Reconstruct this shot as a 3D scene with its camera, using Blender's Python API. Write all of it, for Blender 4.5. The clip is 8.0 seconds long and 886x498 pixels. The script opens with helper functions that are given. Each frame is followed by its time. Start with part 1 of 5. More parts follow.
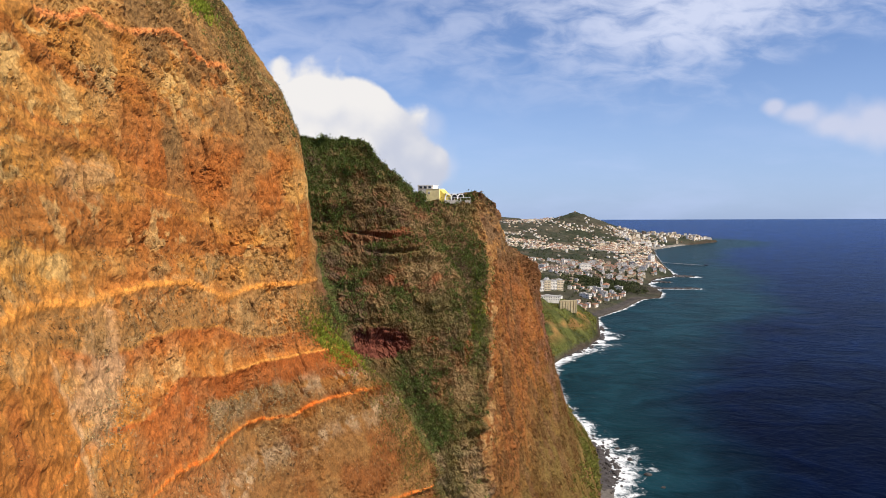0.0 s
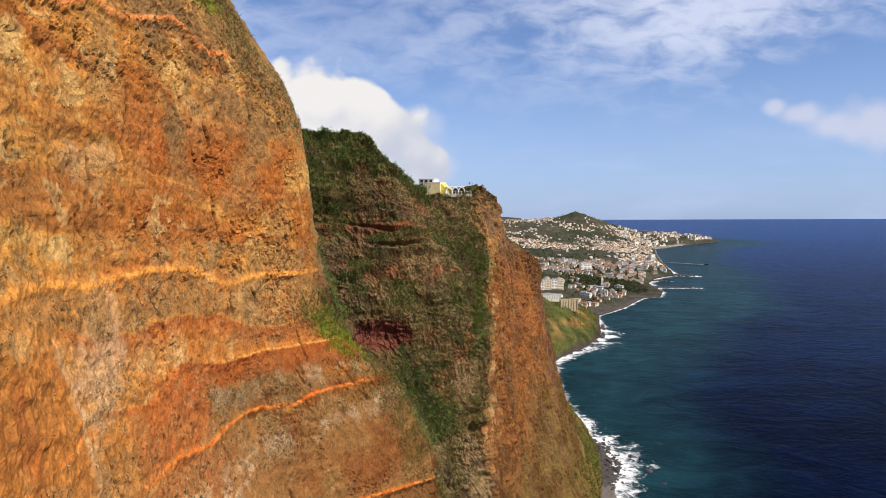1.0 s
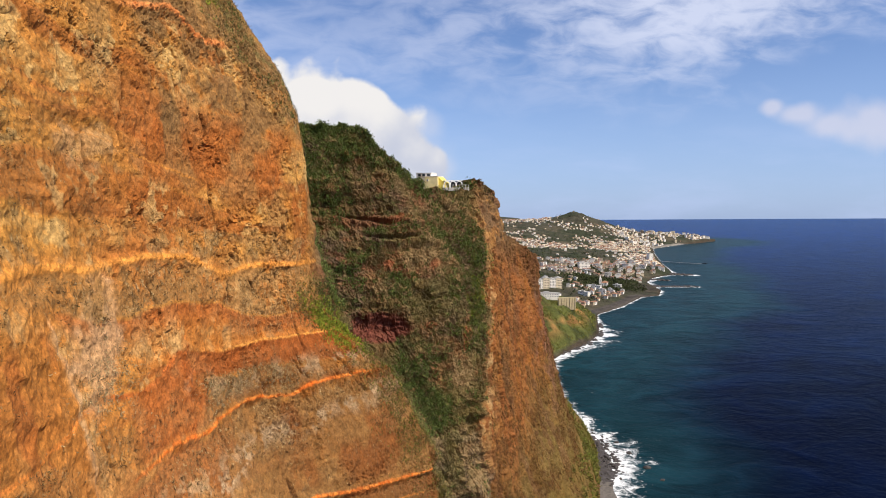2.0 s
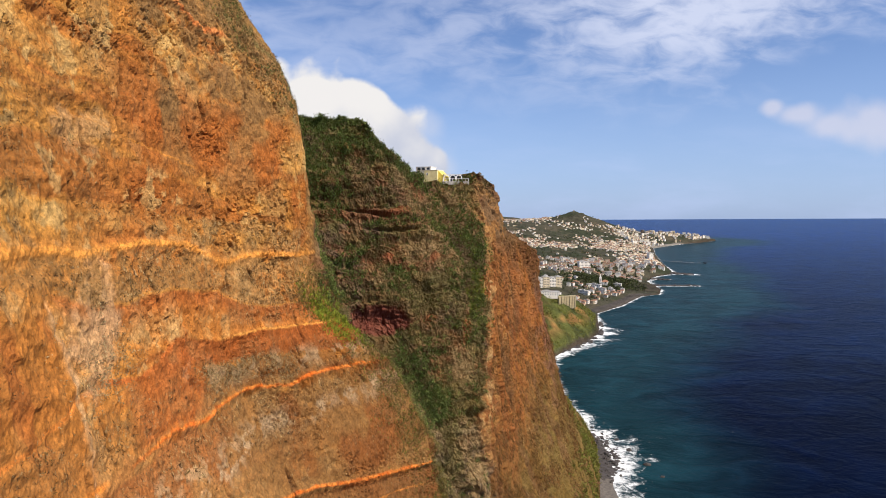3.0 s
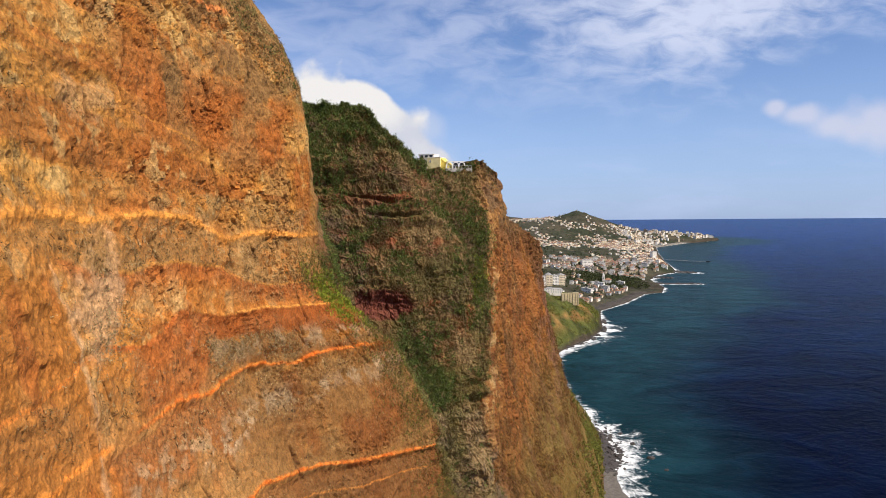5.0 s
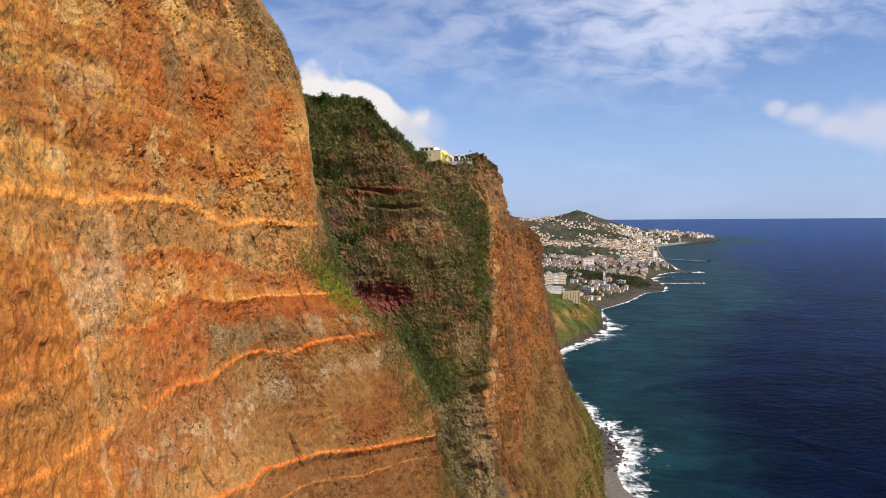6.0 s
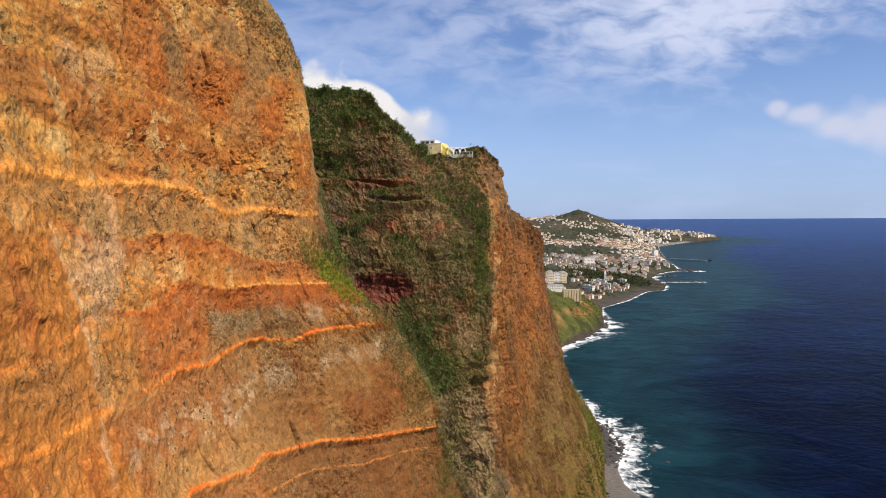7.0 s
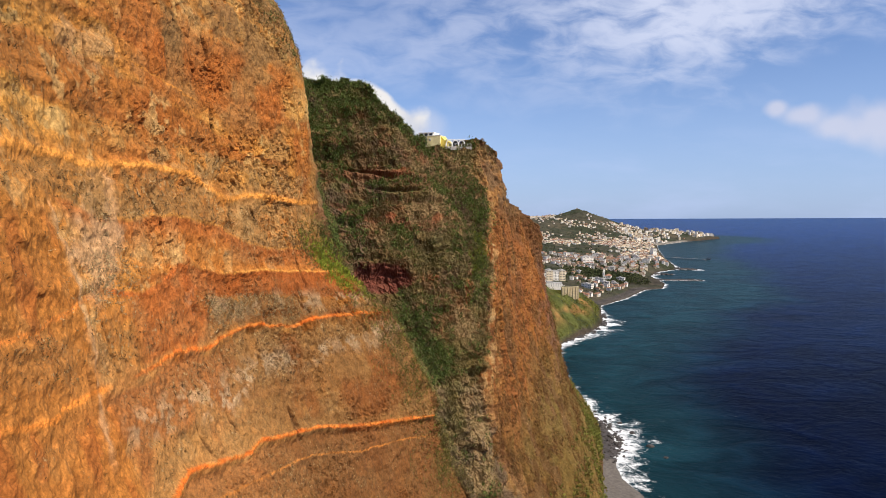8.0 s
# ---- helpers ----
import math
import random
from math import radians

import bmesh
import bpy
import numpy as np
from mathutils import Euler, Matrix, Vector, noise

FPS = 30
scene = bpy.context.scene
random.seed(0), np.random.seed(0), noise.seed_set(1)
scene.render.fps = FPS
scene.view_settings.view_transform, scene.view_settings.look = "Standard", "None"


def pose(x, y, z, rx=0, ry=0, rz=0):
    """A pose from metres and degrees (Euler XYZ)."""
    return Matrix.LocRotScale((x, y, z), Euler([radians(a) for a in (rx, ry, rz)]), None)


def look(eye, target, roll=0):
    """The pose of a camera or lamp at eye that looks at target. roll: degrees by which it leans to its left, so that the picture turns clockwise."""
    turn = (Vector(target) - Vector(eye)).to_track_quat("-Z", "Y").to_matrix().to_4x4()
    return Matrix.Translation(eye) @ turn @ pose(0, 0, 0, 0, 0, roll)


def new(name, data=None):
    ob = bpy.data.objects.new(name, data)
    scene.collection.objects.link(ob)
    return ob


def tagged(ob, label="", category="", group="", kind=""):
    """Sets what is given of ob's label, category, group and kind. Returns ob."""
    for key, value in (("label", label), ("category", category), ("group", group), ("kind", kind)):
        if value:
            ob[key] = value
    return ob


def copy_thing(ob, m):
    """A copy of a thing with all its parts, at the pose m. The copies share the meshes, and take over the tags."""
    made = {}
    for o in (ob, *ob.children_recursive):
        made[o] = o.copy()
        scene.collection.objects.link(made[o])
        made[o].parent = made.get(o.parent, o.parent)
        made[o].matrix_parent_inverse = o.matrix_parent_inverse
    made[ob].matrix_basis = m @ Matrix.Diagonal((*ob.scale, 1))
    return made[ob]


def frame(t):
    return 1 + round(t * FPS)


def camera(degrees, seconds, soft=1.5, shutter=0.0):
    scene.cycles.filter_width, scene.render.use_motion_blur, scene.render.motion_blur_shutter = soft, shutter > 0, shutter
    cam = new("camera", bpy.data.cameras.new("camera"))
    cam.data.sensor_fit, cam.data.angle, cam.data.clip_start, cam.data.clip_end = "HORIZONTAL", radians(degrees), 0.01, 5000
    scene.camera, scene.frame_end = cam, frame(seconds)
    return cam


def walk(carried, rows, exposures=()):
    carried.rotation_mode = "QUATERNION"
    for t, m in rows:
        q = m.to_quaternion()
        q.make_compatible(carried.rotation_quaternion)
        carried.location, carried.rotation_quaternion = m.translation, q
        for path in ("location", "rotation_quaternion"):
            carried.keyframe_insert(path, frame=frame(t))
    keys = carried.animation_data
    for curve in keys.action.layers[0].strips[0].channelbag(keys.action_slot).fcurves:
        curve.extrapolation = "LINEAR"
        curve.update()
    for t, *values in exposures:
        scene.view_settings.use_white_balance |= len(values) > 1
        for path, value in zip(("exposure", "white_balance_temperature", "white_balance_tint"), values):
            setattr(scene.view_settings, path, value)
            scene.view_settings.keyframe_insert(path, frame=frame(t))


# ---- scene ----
cam = camera(71.6, 8.0, soft=0.55)
PATH = [
    (0.0, 0.000, 0.000, 200.000, 84.995, 0.160, 0.000),
    (0.5, -0.093, -0.117, 198.763, 85.008, 0.164, 0.025),
    (1.0, -0.273, -0.204, 197.284, 85.031, 0.171, 0.028),
    (1.5, -0.169, -0.376, 195.894, 85.072, 0.269, -0.132),
    (3.0, 0.157, -0.208, 192.004, 85.108, 0.249, -0.118),
    (3.5, -0.000, -0.047, 190.769, 85.152, 0.298, -0.040),
    (4.0, 0.119, -0.308, 189.496, 85.149, 0.302, 0.019),
    (4.5, -0.025, -0.482, 187.997, 85.186, 0.355, 0.087),
    (6.0, 0.073, -0.758, 183.609, 85.237, 0.362, 0.192),
    (6.5, 0.058, -0.699, 182.351, 85.210, 0.267, 0.250),
    (7.0, 0.229, -0.988, 180.868, 85.235, 0.313, 0.287),
    (7.5, 0.329, -1.256, 179.238, 85.264, 0.344, 0.257),
    (8.0, 0.397, -1.531, 177.832, 85.201, 0.237, 0.197),
]
walk(cam, [(t, pose(x, y, z, rx, ry, rz)) for t, x, y, z, rx, ry, rz in PATH])

# ---- sun, sky and clouds ----
SUN_TO = Vector((0.52, -0.42, 0.74)).normalized()
sun = new("sun", bpy.data.lights.new("sun", "SUN"))
sun.data.energy, sun.data.angle, sun.data.color = 5.0, radians(0.53), (1.0, 0.89, 0.74)
sun.matrix_world = look((0, 0, 0), -SUN_TO)
scene.view_settings.exposure = 0.18


class Nodes:
    """A short way to write node trees."""

    def __init__(self, tree):
        self.tree = tree
        tree.nodes.clear()

    def add(self, kind, out=0, ins=None, **attrs):
        n = self.tree.nodes.new(kind)
        for k, v in attrs.items():
            setattr(n, k, v)
        for k, v in (ins or {}).items():
            if isinstance(v, bpy.types.NodeSocket):
                self.tree.links.new(v, n.inputs[k])
            else:
                n.inputs[k].default_value = v
        return n.outputs[out]

    def math(self, op, a, b=0.0, clamp=False):
        return self.add("ShaderNodeMath", 0, {0: a, 1: b}, operation=op, use_clamp=clamp)

    def mix(self, fac, a, b, blend="MIX"):
        n = self.tree.nodes.new("ShaderNodeMix")
        n.data_type, n.blend_type = "RGBA", blend
        for k, v in ((0, fac), (6, a), (7, b)):
            if isinstance(v, bpy.types.NodeSocket):
                self.tree.links.new(v, n.inputs[k])
            else:
                n.inputs[k].default_value = v if k == 0 or len(v) == 4 else (*v, 1)
        return n.outputs[2]

    def noise(self, vec, scale, detail=4.0, rough=0.55, dist=0.0, out=0):
        return self.add("ShaderNodeTexNoise", out, {"Vector": vec, "Scale": scale, "Detail": detail, "Roughness": rough, "Distortion": dist})

    def ramp(self, fac, *stops):
        n = self.tree.nodes.new("ShaderNodeValToRGB")
        e = n.color_ramp.elements
        while len(e) < len(stops):
            e.new(0.5)
        for el, (p, c) in zip(e, stops):
            el.position, el.color = p, (c, c, c, 1) if isinstance(c, (int, float)) else (*c, 1)
        self.tree.links.new(fac, n.inputs[0])
        return n.outputs[0]

    def scaled(self, vec, s):
        return self.add("ShaderNodeVectorMath", 0, {0: vec, 1: s}, operation="MULTIPLY")

    def span(self, v, a, b, c=0.0, d=1.0):
        return self.add("ShaderNodeMapRange", 0, {0: v, 1: a, 2: b, 3: c, 4: d}, interpolation_type="SMOOTHSTEP")


def make_world():
    w = bpy.data.worlds.new("sky")
    w.use_nodes = True
    scene.world = w
    n = Nodes(w.node_tree)
    d = n.add("ShaderNodeTexCoord", 0)
    sep = n.tree.nodes.new("ShaderNodeSeparateXYZ")
    n.tree.links.new(d, sep.inputs[0])
    x, y, z = sep.outputs
    # the far edge of the sea lies a little under eye level: the sky begins there
    zz = n.math("MAXIMUM", n.math("ADD", z, 0.045), 0.012)
    up = n.add("ShaderNodeCombineXYZ", 0, {0: x, 1: y, 2: zz})
    sky = n.add("ShaderNodeTexSky", 0, {"Vector": up}, sky_type="NISHITA", sun_disc=False,
                sun_elevation=math.asin(SUN_TO.z), sun_rotation=math.atan2(SUN_TO.x, SUN_TO.y),
                altitude=100.0, air_density=1.0, dust_density=1.2, ozone_density=2.5)
    ahead = n.math("MAXIMUM", n.math("ABSOLUTE", y), 0.15)
    u, v = n.math("DIVIDE", x, ahead), n.math("DIVIDE", z, ahead)
    flat = n.add("ShaderNodeCombineXYZ", 0, {0: u, 1: v, 2: 0.0})
    def blob(cu, cv, ru, rv):
        du, dv = n.math("MULTIPLY", n.math("SUBTRACT", u, cu), 1 / ru), n.math("MULTIPLY", n.math("SUBTRACT", v, cv), 1 / rv)
        return n.math("EXPONENT", n.math("MULTIPLY", n.math("ADD", n.math("MULTIPLY", du, du), n.math("MULTIPLY", dv, dv)), -1.0))

    # thin high cloud: a mottled sheet, thickest high over the sea
    warp = n.add("ShaderNodeVectorMath", 0, {0: n.scaled(flat, (1.5, 3.6, 1.0)), 1: (3.1, 7.7, 0.0)}, operation="ADD")
    thin = n.noise(warp, 1.7, 7.0, 0.55, 0.5)
    mottle = n.noise(n.scaled(flat, (6.5, 15.0, 1.0)), 2.0, 5.0, 0.55, 0.5)
    amount = n.math("ADD", n.math("MULTIPLY", n.span(v, 0.09, 0.26), 0.46), n.math("MULTIPLY", blob(0.40, 0.29, 0.22, 0.13), 0.46))
    amount = n.math("SUBTRACT", amount, n.math("MULTIPLY", blob(0.66, 0.20, 0.17, 0.055), 0.55))
    amount = n.math("MAXIMUM", n.math("SUBTRACT", amount, n.math("MULTIPLY", blob(-0.16, 0.30, 0.13, 0.07), 0.22)), 0.0)
    cover = n.math("ADD", n.math("ADD", n.math("MULTIPLY", thin, 0.50), n.math("MULTIPLY", mottle, 0.50)), n.math("MULTIPLY", n.math("SUBTRACT", amount, 0.55), 0.14))
    veil = n.math("MULTIPLY", n.span(cover, 0.38, 0.62), n.math("MULTIPLY", amount, 1.15), True)
    veil = n.math("MULTIPLY", veil, 0.80)

    def heap(parts, lo, hi, seed):
        best = None
        for cu, cv, r, s in parts:
            du = n.math("MULTIPLY", n.math("SUBTRACT", u, cu), 1 / r)
            dv = n.math("MULTIPLY", n.math("SUBTRACT", v, cv), s / r)
            q = n.math("SUBTRACT", 1.0, n.math("SQRT", n.math("ADD", n.math("MULTIPLY", du, du), n.math("MULTIPLY", dv, dv))))
            best = q if best is None else n.math("SMOOTH_MAX", best, q)
        at = n.add("ShaderNodeVectorMath", 0, {0: flat, 1: (seed, seed, 0)}, operation="ADD")
        puff = n.noise(at, 13.0, 6.0, 0.5, 0.0)
        billow = n.add("ShaderNodeTexVoronoi", 0, {"Vector": n.add("ShaderNodeVectorMath", 0, {0: at, 1: n.scaled(n.add("ShaderNodeTexNoise", 1, {"Vector": at, "Scale": 14.0, "Detail": 3.0}), (0.03, 0.03, 0.0))}, operation="ADD"), "Scale": 21.0, "Smoothness": 0.4}, feature="SMOOTH_F1")
        q = n.math("ADD", best, n.math("ADD", n.math("MULTIPLY", n.math("SUBTRACT", puff, 0.5), 0.70), n.math("MULTIPLY", n.math("SUBTRACT", 0.42, billow), 0.50)))
        return n.span(q, lo, hi), puff, billow

    big, puff, billow = heap([(-0.190, 0.146, 0.068, 1.0), (-0.245, 0.126, 0.085, 1.0), (-0.135, 0.120, 0.074, 1.1), (-0.082, 0.098, 0.070, 1.1), (-0.05, 0.045, 0.07, 1.2), (-0.17, 0.06, 0.12, 1.2)], 0.0, 0.22, 4.0)
    wisp, _, _ = heap([(-0.035, 0.118, 0.042, 1.1), (-0.045, 0.075, 0.060, 1.1), (-0.01, 0.045, 0.05, 1.3)], 0.0, 0.7, 6.0)
    wisp = n.math("MULTIPLY", wisp, 0.45)
    small, _, _ = heap([(0.532, 0.141, 0.026, 1.3), (0.575, 0.128, 0.048, 1.9), (0.625, 0.112, 0.075, 2.0), (0.70, 0.112, 0.095, 1.7)], 0.05, 0.75, 9.0)
    small = n.math("MULTIPLY", small, 0.56)
    low = n.math("MULTIPLY", n.span(n.noise(n.scaled(flat, (3.0, 12.0, 1.0)), 1.3, 6.0, 0.6), 0.42, 0.75), n.span(v, 0.16, 0.02))
    low = n.math("MULTIPLY", low, 0.35)
    # haze towards the horizon
    sky = n.mix(1.0, sky, (0.90, 0.98, 1.22), "MULTIPLY")
    hazy = n.math("MULTIPLY", n.span(zz, 0.30, 0.0), 0.62)
    sky = n.mix(hazy, sky, (3.5, 4.75, 7.6))
    lit = n.math("ADD", n.math("ADD", n.math("MULTIPLY", puff, 0.35), n.math("MULTIPLY", n.math("SUBTRACT", 0.5, billow), 0.30)), n.math("SUBTRACT", n.math("MULTIPLY", v, 2.2), n.math("MULTIPLY", u, 0.45)))
    lit = n.mix(n.span(lit, 0.24, 0.56), (4.9, 5.2, 6.2), (7.5, 7.3, 7.2))
    sky = n.mix(low, sky, (4.5, 5.4, 7.9))
    sky = n.mix(veil, sky, (6.3, 6.7, 8.2))
    sky = n.mix(small, sky, (6.7, 6.4, 7.1))
    sky = n.mix(wisp, sky, (5.6, 5.9, 7.0))
    sky = n.mix(big, sky, lit)
    bg = n.add("ShaderNodeBackground", 0, {"Color": sky, "Strength": 0.105})
    out = n.tree.nodes.new("ShaderNodeOutputWorld")
    n.tree.links.new(bg, out.inputs[0])


make_world()

# ---- materials ----


def material(name, build):
    m = bpy.data.materials.new(name)
    m.use_nodes = True
    n = Nodes(m.node_tree)
    color, rough, height, dist, extra = build(n)
    ins = {"Base Color": color, "Roughness": rough}
    if height is not None:
        ins["Normal"] = n.add("ShaderNodeBump", 0, {"Height": height, "Distance": dist, "Strength": 1.0})
    ins.update(extra)
    bsdf = n.add("ShaderNodeBsdfPrincipled", 0, ins)
    out = n.tree.nodes.new("ShaderNodeOutputMaterial")
    n.tree.links.new(bsdf, out.inputs[0])
    return m


def where(n):
    return n.add("ShaderNodeNewGeometry", 0)


def rock_nodes(n):
    p = where(n)
    base = n.add("ShaderNodeVertexColor", 0, layer_name="earth")
    scree = n.add("ShaderNodeAttribute", 2, attribute_name="scree")
    slab = n.noise(p, 0.40, 6.0, 0.62, 0.6)
    grain = n.noise(p, 3.4, 5.0, 0.74)
    swell = n.noise(p, 1.1, 4.0, 0.55, 0.3)
    stroke = n.noise(n.scaled(p, (1.0, 1.0, 0.75)), 2.8, 4.0, 0.66, 0.2)
    col = n.mix(1.0, base, n.ramp(slab, (0.32, 0.84), (0.5, 1.0), (0.68, 1.15)), "MULTIPLY")
    col = n.mix(1.0, col, n.ramp(grain, (0.32, 0.72), (0.5, 1.0), (0.68, 1.28)), "MULTIPLY")
    # chiselled facets and flakes
    bent = n.add("ShaderNodeVectorMath", 0, {0: n.scaled(p, (1.0, 1.0, 0.7)), 1: n.scaled(n.add("ShaderNodeTexNoise", 1, {"Vector": p, "Scale": 1.1, "Detail": 2.0}), (0.45, 0.45, 0.45))}, operation="ADD")
    facet = n.add("ShaderNodeSeparateColor", 0, {0: n.add("ShaderNodeTexVoronoi", 1, {"Vector": bent, "Scale": 1.0}, feature="F1")})
    flake = n.add("ShaderNodeSeparateColor", 0, {0: n.add("ShaderNodeTexVoronoi", 1, {"Vector": bent, "Scale": 2.9}, feature="F1")})
    facets = n.math("ADD", n.math("MULTIPLY", facet, 0.45), n.math("MULTIPLY", flake, 0.55))
    col = n.mix(1.0, col, n.ramp(facets, (0.12, 0.74), (0.5, 1.0), (0.88, 1.28)), "MULTIPLY")
    # the rotten rock is strewn with short strokes of dead grass, pale chips and dark pits
    worn = n.math("MULTIPLY", scree, n.ramp(stroke, (0.36, 0.0), (0.62, 1.0)))
    col = n.mix(n.math("MULTIPLY", worn, 0.30), col, (0.36, 0.215, 0.085))
    chip = n.noise(n.scaled(p, (1.0, 1.0, 0.8)), 1.5, 5.0, 0.70, 0.3)
    lim = n.math("SUBTRACT", 0.655, n.math("MULTIPLY", scree, 0.11))
    chips = n.math("MULTIPLY", n.math("MULTIPLY", n.math("SUBTRACT", chip, lim), 14.0, True), 0.68)
    col = n.mix(chips, col, (0.52, 0.36, 0.165))
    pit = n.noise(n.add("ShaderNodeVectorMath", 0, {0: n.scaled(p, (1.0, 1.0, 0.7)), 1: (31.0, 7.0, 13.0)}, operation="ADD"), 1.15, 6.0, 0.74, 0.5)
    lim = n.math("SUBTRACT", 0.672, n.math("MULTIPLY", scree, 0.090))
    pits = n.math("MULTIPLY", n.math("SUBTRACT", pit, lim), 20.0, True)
    # shade inside the pits is painted in as near-black brown
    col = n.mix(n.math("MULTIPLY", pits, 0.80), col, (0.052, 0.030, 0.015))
    h = n.math("ADD", n.math("MULTIPLY", grain, 0.17), n.math("MULTIPLY", swell, 0.26))
    h = n.math("ADD", h, n.math("ADD", n.math("MULTIPLY", facet, 0.06), n.math("MULTIPLY", flake, 0.05)))
    h = n.math("ADD", h, n.math("MULTIPLY", worn, 0.07))
    h = n.math("ADD", n.math("SUBTRACT", h, n.math("MULTIPLY", pits, 0.30)), n.math("MULTIPLY", chips, 0.18))
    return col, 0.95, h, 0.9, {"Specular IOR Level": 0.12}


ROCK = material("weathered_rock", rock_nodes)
# ---- helpers for shapes ----


def hashed(ix, iy, iz):
    h = (ix * 374761393 + iy * 668265263 + iz * 2147483647 // 7 + 1013904223) & 0xFFFFFFFF
    h = ((h ^ (h >> 13)) * 1274126177) & 0xFFFFFFFF
    h = ((h ^ (h >> 16)) * 2246822519) & 0xFFFFFFFF
    return ((h >> 8) & 0xFFFF) / 32767.5 - 1.0


def grit(x, y, z, size, seed=0):
    """Smooth value noise in -1..1 with lumps of that size."""
    x, y, z = x / size + seed * 17.3, y / size + seed * 5.1, z / size + seed * 9.7
    fx, fy, fz = np.floor(x), np.floor(y), np.floor(z)
    ix, iy, iz = fx.astype(np.int64), fy.astype(np.int64), fz.astype(np.int64)
    a, b, c = x - fx, y - fy, z - fz
    a, b, c = a * a * (3 - 2 * a), b * b * (3 - 2 * b), c * c * (3 - 2 * c)
    r = 0
    for dx, wx in ((0, 1 - a), (1, a)):
        for dy, wy in ((0, 1 - b), (1, b)):
            for dz, wz in ((0, 1 - c), (1, c)):
                r = r + hashed(ix + dx, iy + dy, iz + dz) * wx * wy * wz
    return r


def fbm(x, y, z, size, octaves=4, seed=0, rough=0.5):
    r, w = 0, 1.0
    for k in range(octaves):
        r = r + w * grit(x, y, z, size / 2 ** k, seed + 3 * k)
        w *= rough
    return r


def facets(u, w, size, seed):
    """Broken rock: flat tilted faces, one to a cell of that size, in about -1..1, and how far the nearest joint is."""
    u, w = u / size + 13.7 * seed, w / size + 7.3 * seed
    iu, iw = np.floor(u).astype(np.int64), np.floor(w).astype(np.int64)
    best, second = np.full(u.shape, 9.0), np.full(u.shape, 9.0)
    bi, bj, bu, bw = iu, iw, u, w
    for di in (-1, 0, 1):
        for dj in (-1, 0, 1):
            ci, cj = iu + di, iw + dj
            cu, cw = ci + 0.5 + 0.45 * hashed(ci, cj, 5 * seed + 1), cj + 0.5 + 0.45 * hashed(ci, cj, 5 * seed + 2)
            d = (u - cu) ** 2 + (w - cw) ** 2
            near = d < best
            second = np.where(near, best, np.minimum(second, d))
            best = np.where(near, d, best)
            bi, bj, bu, bw = np.where(near, ci, bi), np.where(near, cj, bj), np.where(near, cu, bu), np.where(near, cw, bw)
    tilt = hashed(bi, bj, 5 * seed + 3) * (u - bu) + hashed(bi, bj, 5 * seed + 4) * (w - bw)
    return 0.5 * hashed(bi, bj, 5 * seed + 5) + 0.9 * tilt, np.sqrt(second) - np.sqrt(best)


def smooth(v, a, b):
    t = np.clip((v - a) / (b - a), 0, 1)
    return t * t * (3 - 2 * t)


def grid_mesh(name, X, Y, Z, mat, soft=True):
    """A sheet from 2D arrays; soft: whether its faces are shaded smooth, for all or one by one."""
    rows, cols = X.shape
    me = bpy.data.meshes.new(name)
    v = np.stack([X, Y, Z], -1).reshape(-1, 3)
    i = np.arange(rows * cols).reshape(rows, cols)
    q = np.stack([i[:-1, :-1], i[:-1, 1:], i[1:, 1:], i[1:, :-1]], -1).reshape(-1, 4)
    me.vertices.add(len(v)), me.loops.add(q.size), me.polygons.add(len(q))
    me.vertices.foreach_set("co", v.ravel())
    me.loops.foreach_set("vertex_index", q.ravel().astype(np.int32))
    me.polygons.foreach_set("loop_start", np.arange(0, q.size, 4, dtype=np.int32))
    me.polygons.foreach_set("use_smooth", np.broadcast_to(soft, len(q)))
    me.update(calc_edges=True)
    me.materials.append(mat)
    return me


def paint(me, name, rgb):
    a = me.color_attributes.new(name, "FLOAT_COLOR", "POINT")
    c = np.ones((len(me.vertices), 4), np.float32)
    c[:, :3] = rgb.reshape(-1, 3)
    a.data.foreach_set("color", c.ravel())


def soup(name, tris, mat):
    """One mesh of loose triangles, (n, 3, 3)."""
    me = bpy.data.meshes.new(name)
    v = tris.reshape(-1, 3)
    k = len(tris)
    me.vertices.add(len(v)), me.loops.add(3 * k), me.polygons.add(k)
    me.vertices.foreach_set("co", v.ravel().astype(np.float32))
    me.loops.foreach_set("vertex_index", np.arange(3 * k, dtype=np.int32))
    me.polygons.foreach_set("loop_start", np.arange(0, 3 * k, 3, dtype=np.int32))
    me.update(calc_edges=True)
    me.materials.append(mat)
    return me


# ---- the cliff ----
# Each station is the profile of the cliff at one place along it: (height, x, y) from the crest down.
def station(*pts):
    a = np.array(pts)[::-1]
    return a[:, 0], a[:, 1], a[:, 2]


def straight(y, *pts):
    return station(*[(z, x, y) for z, x in pts])


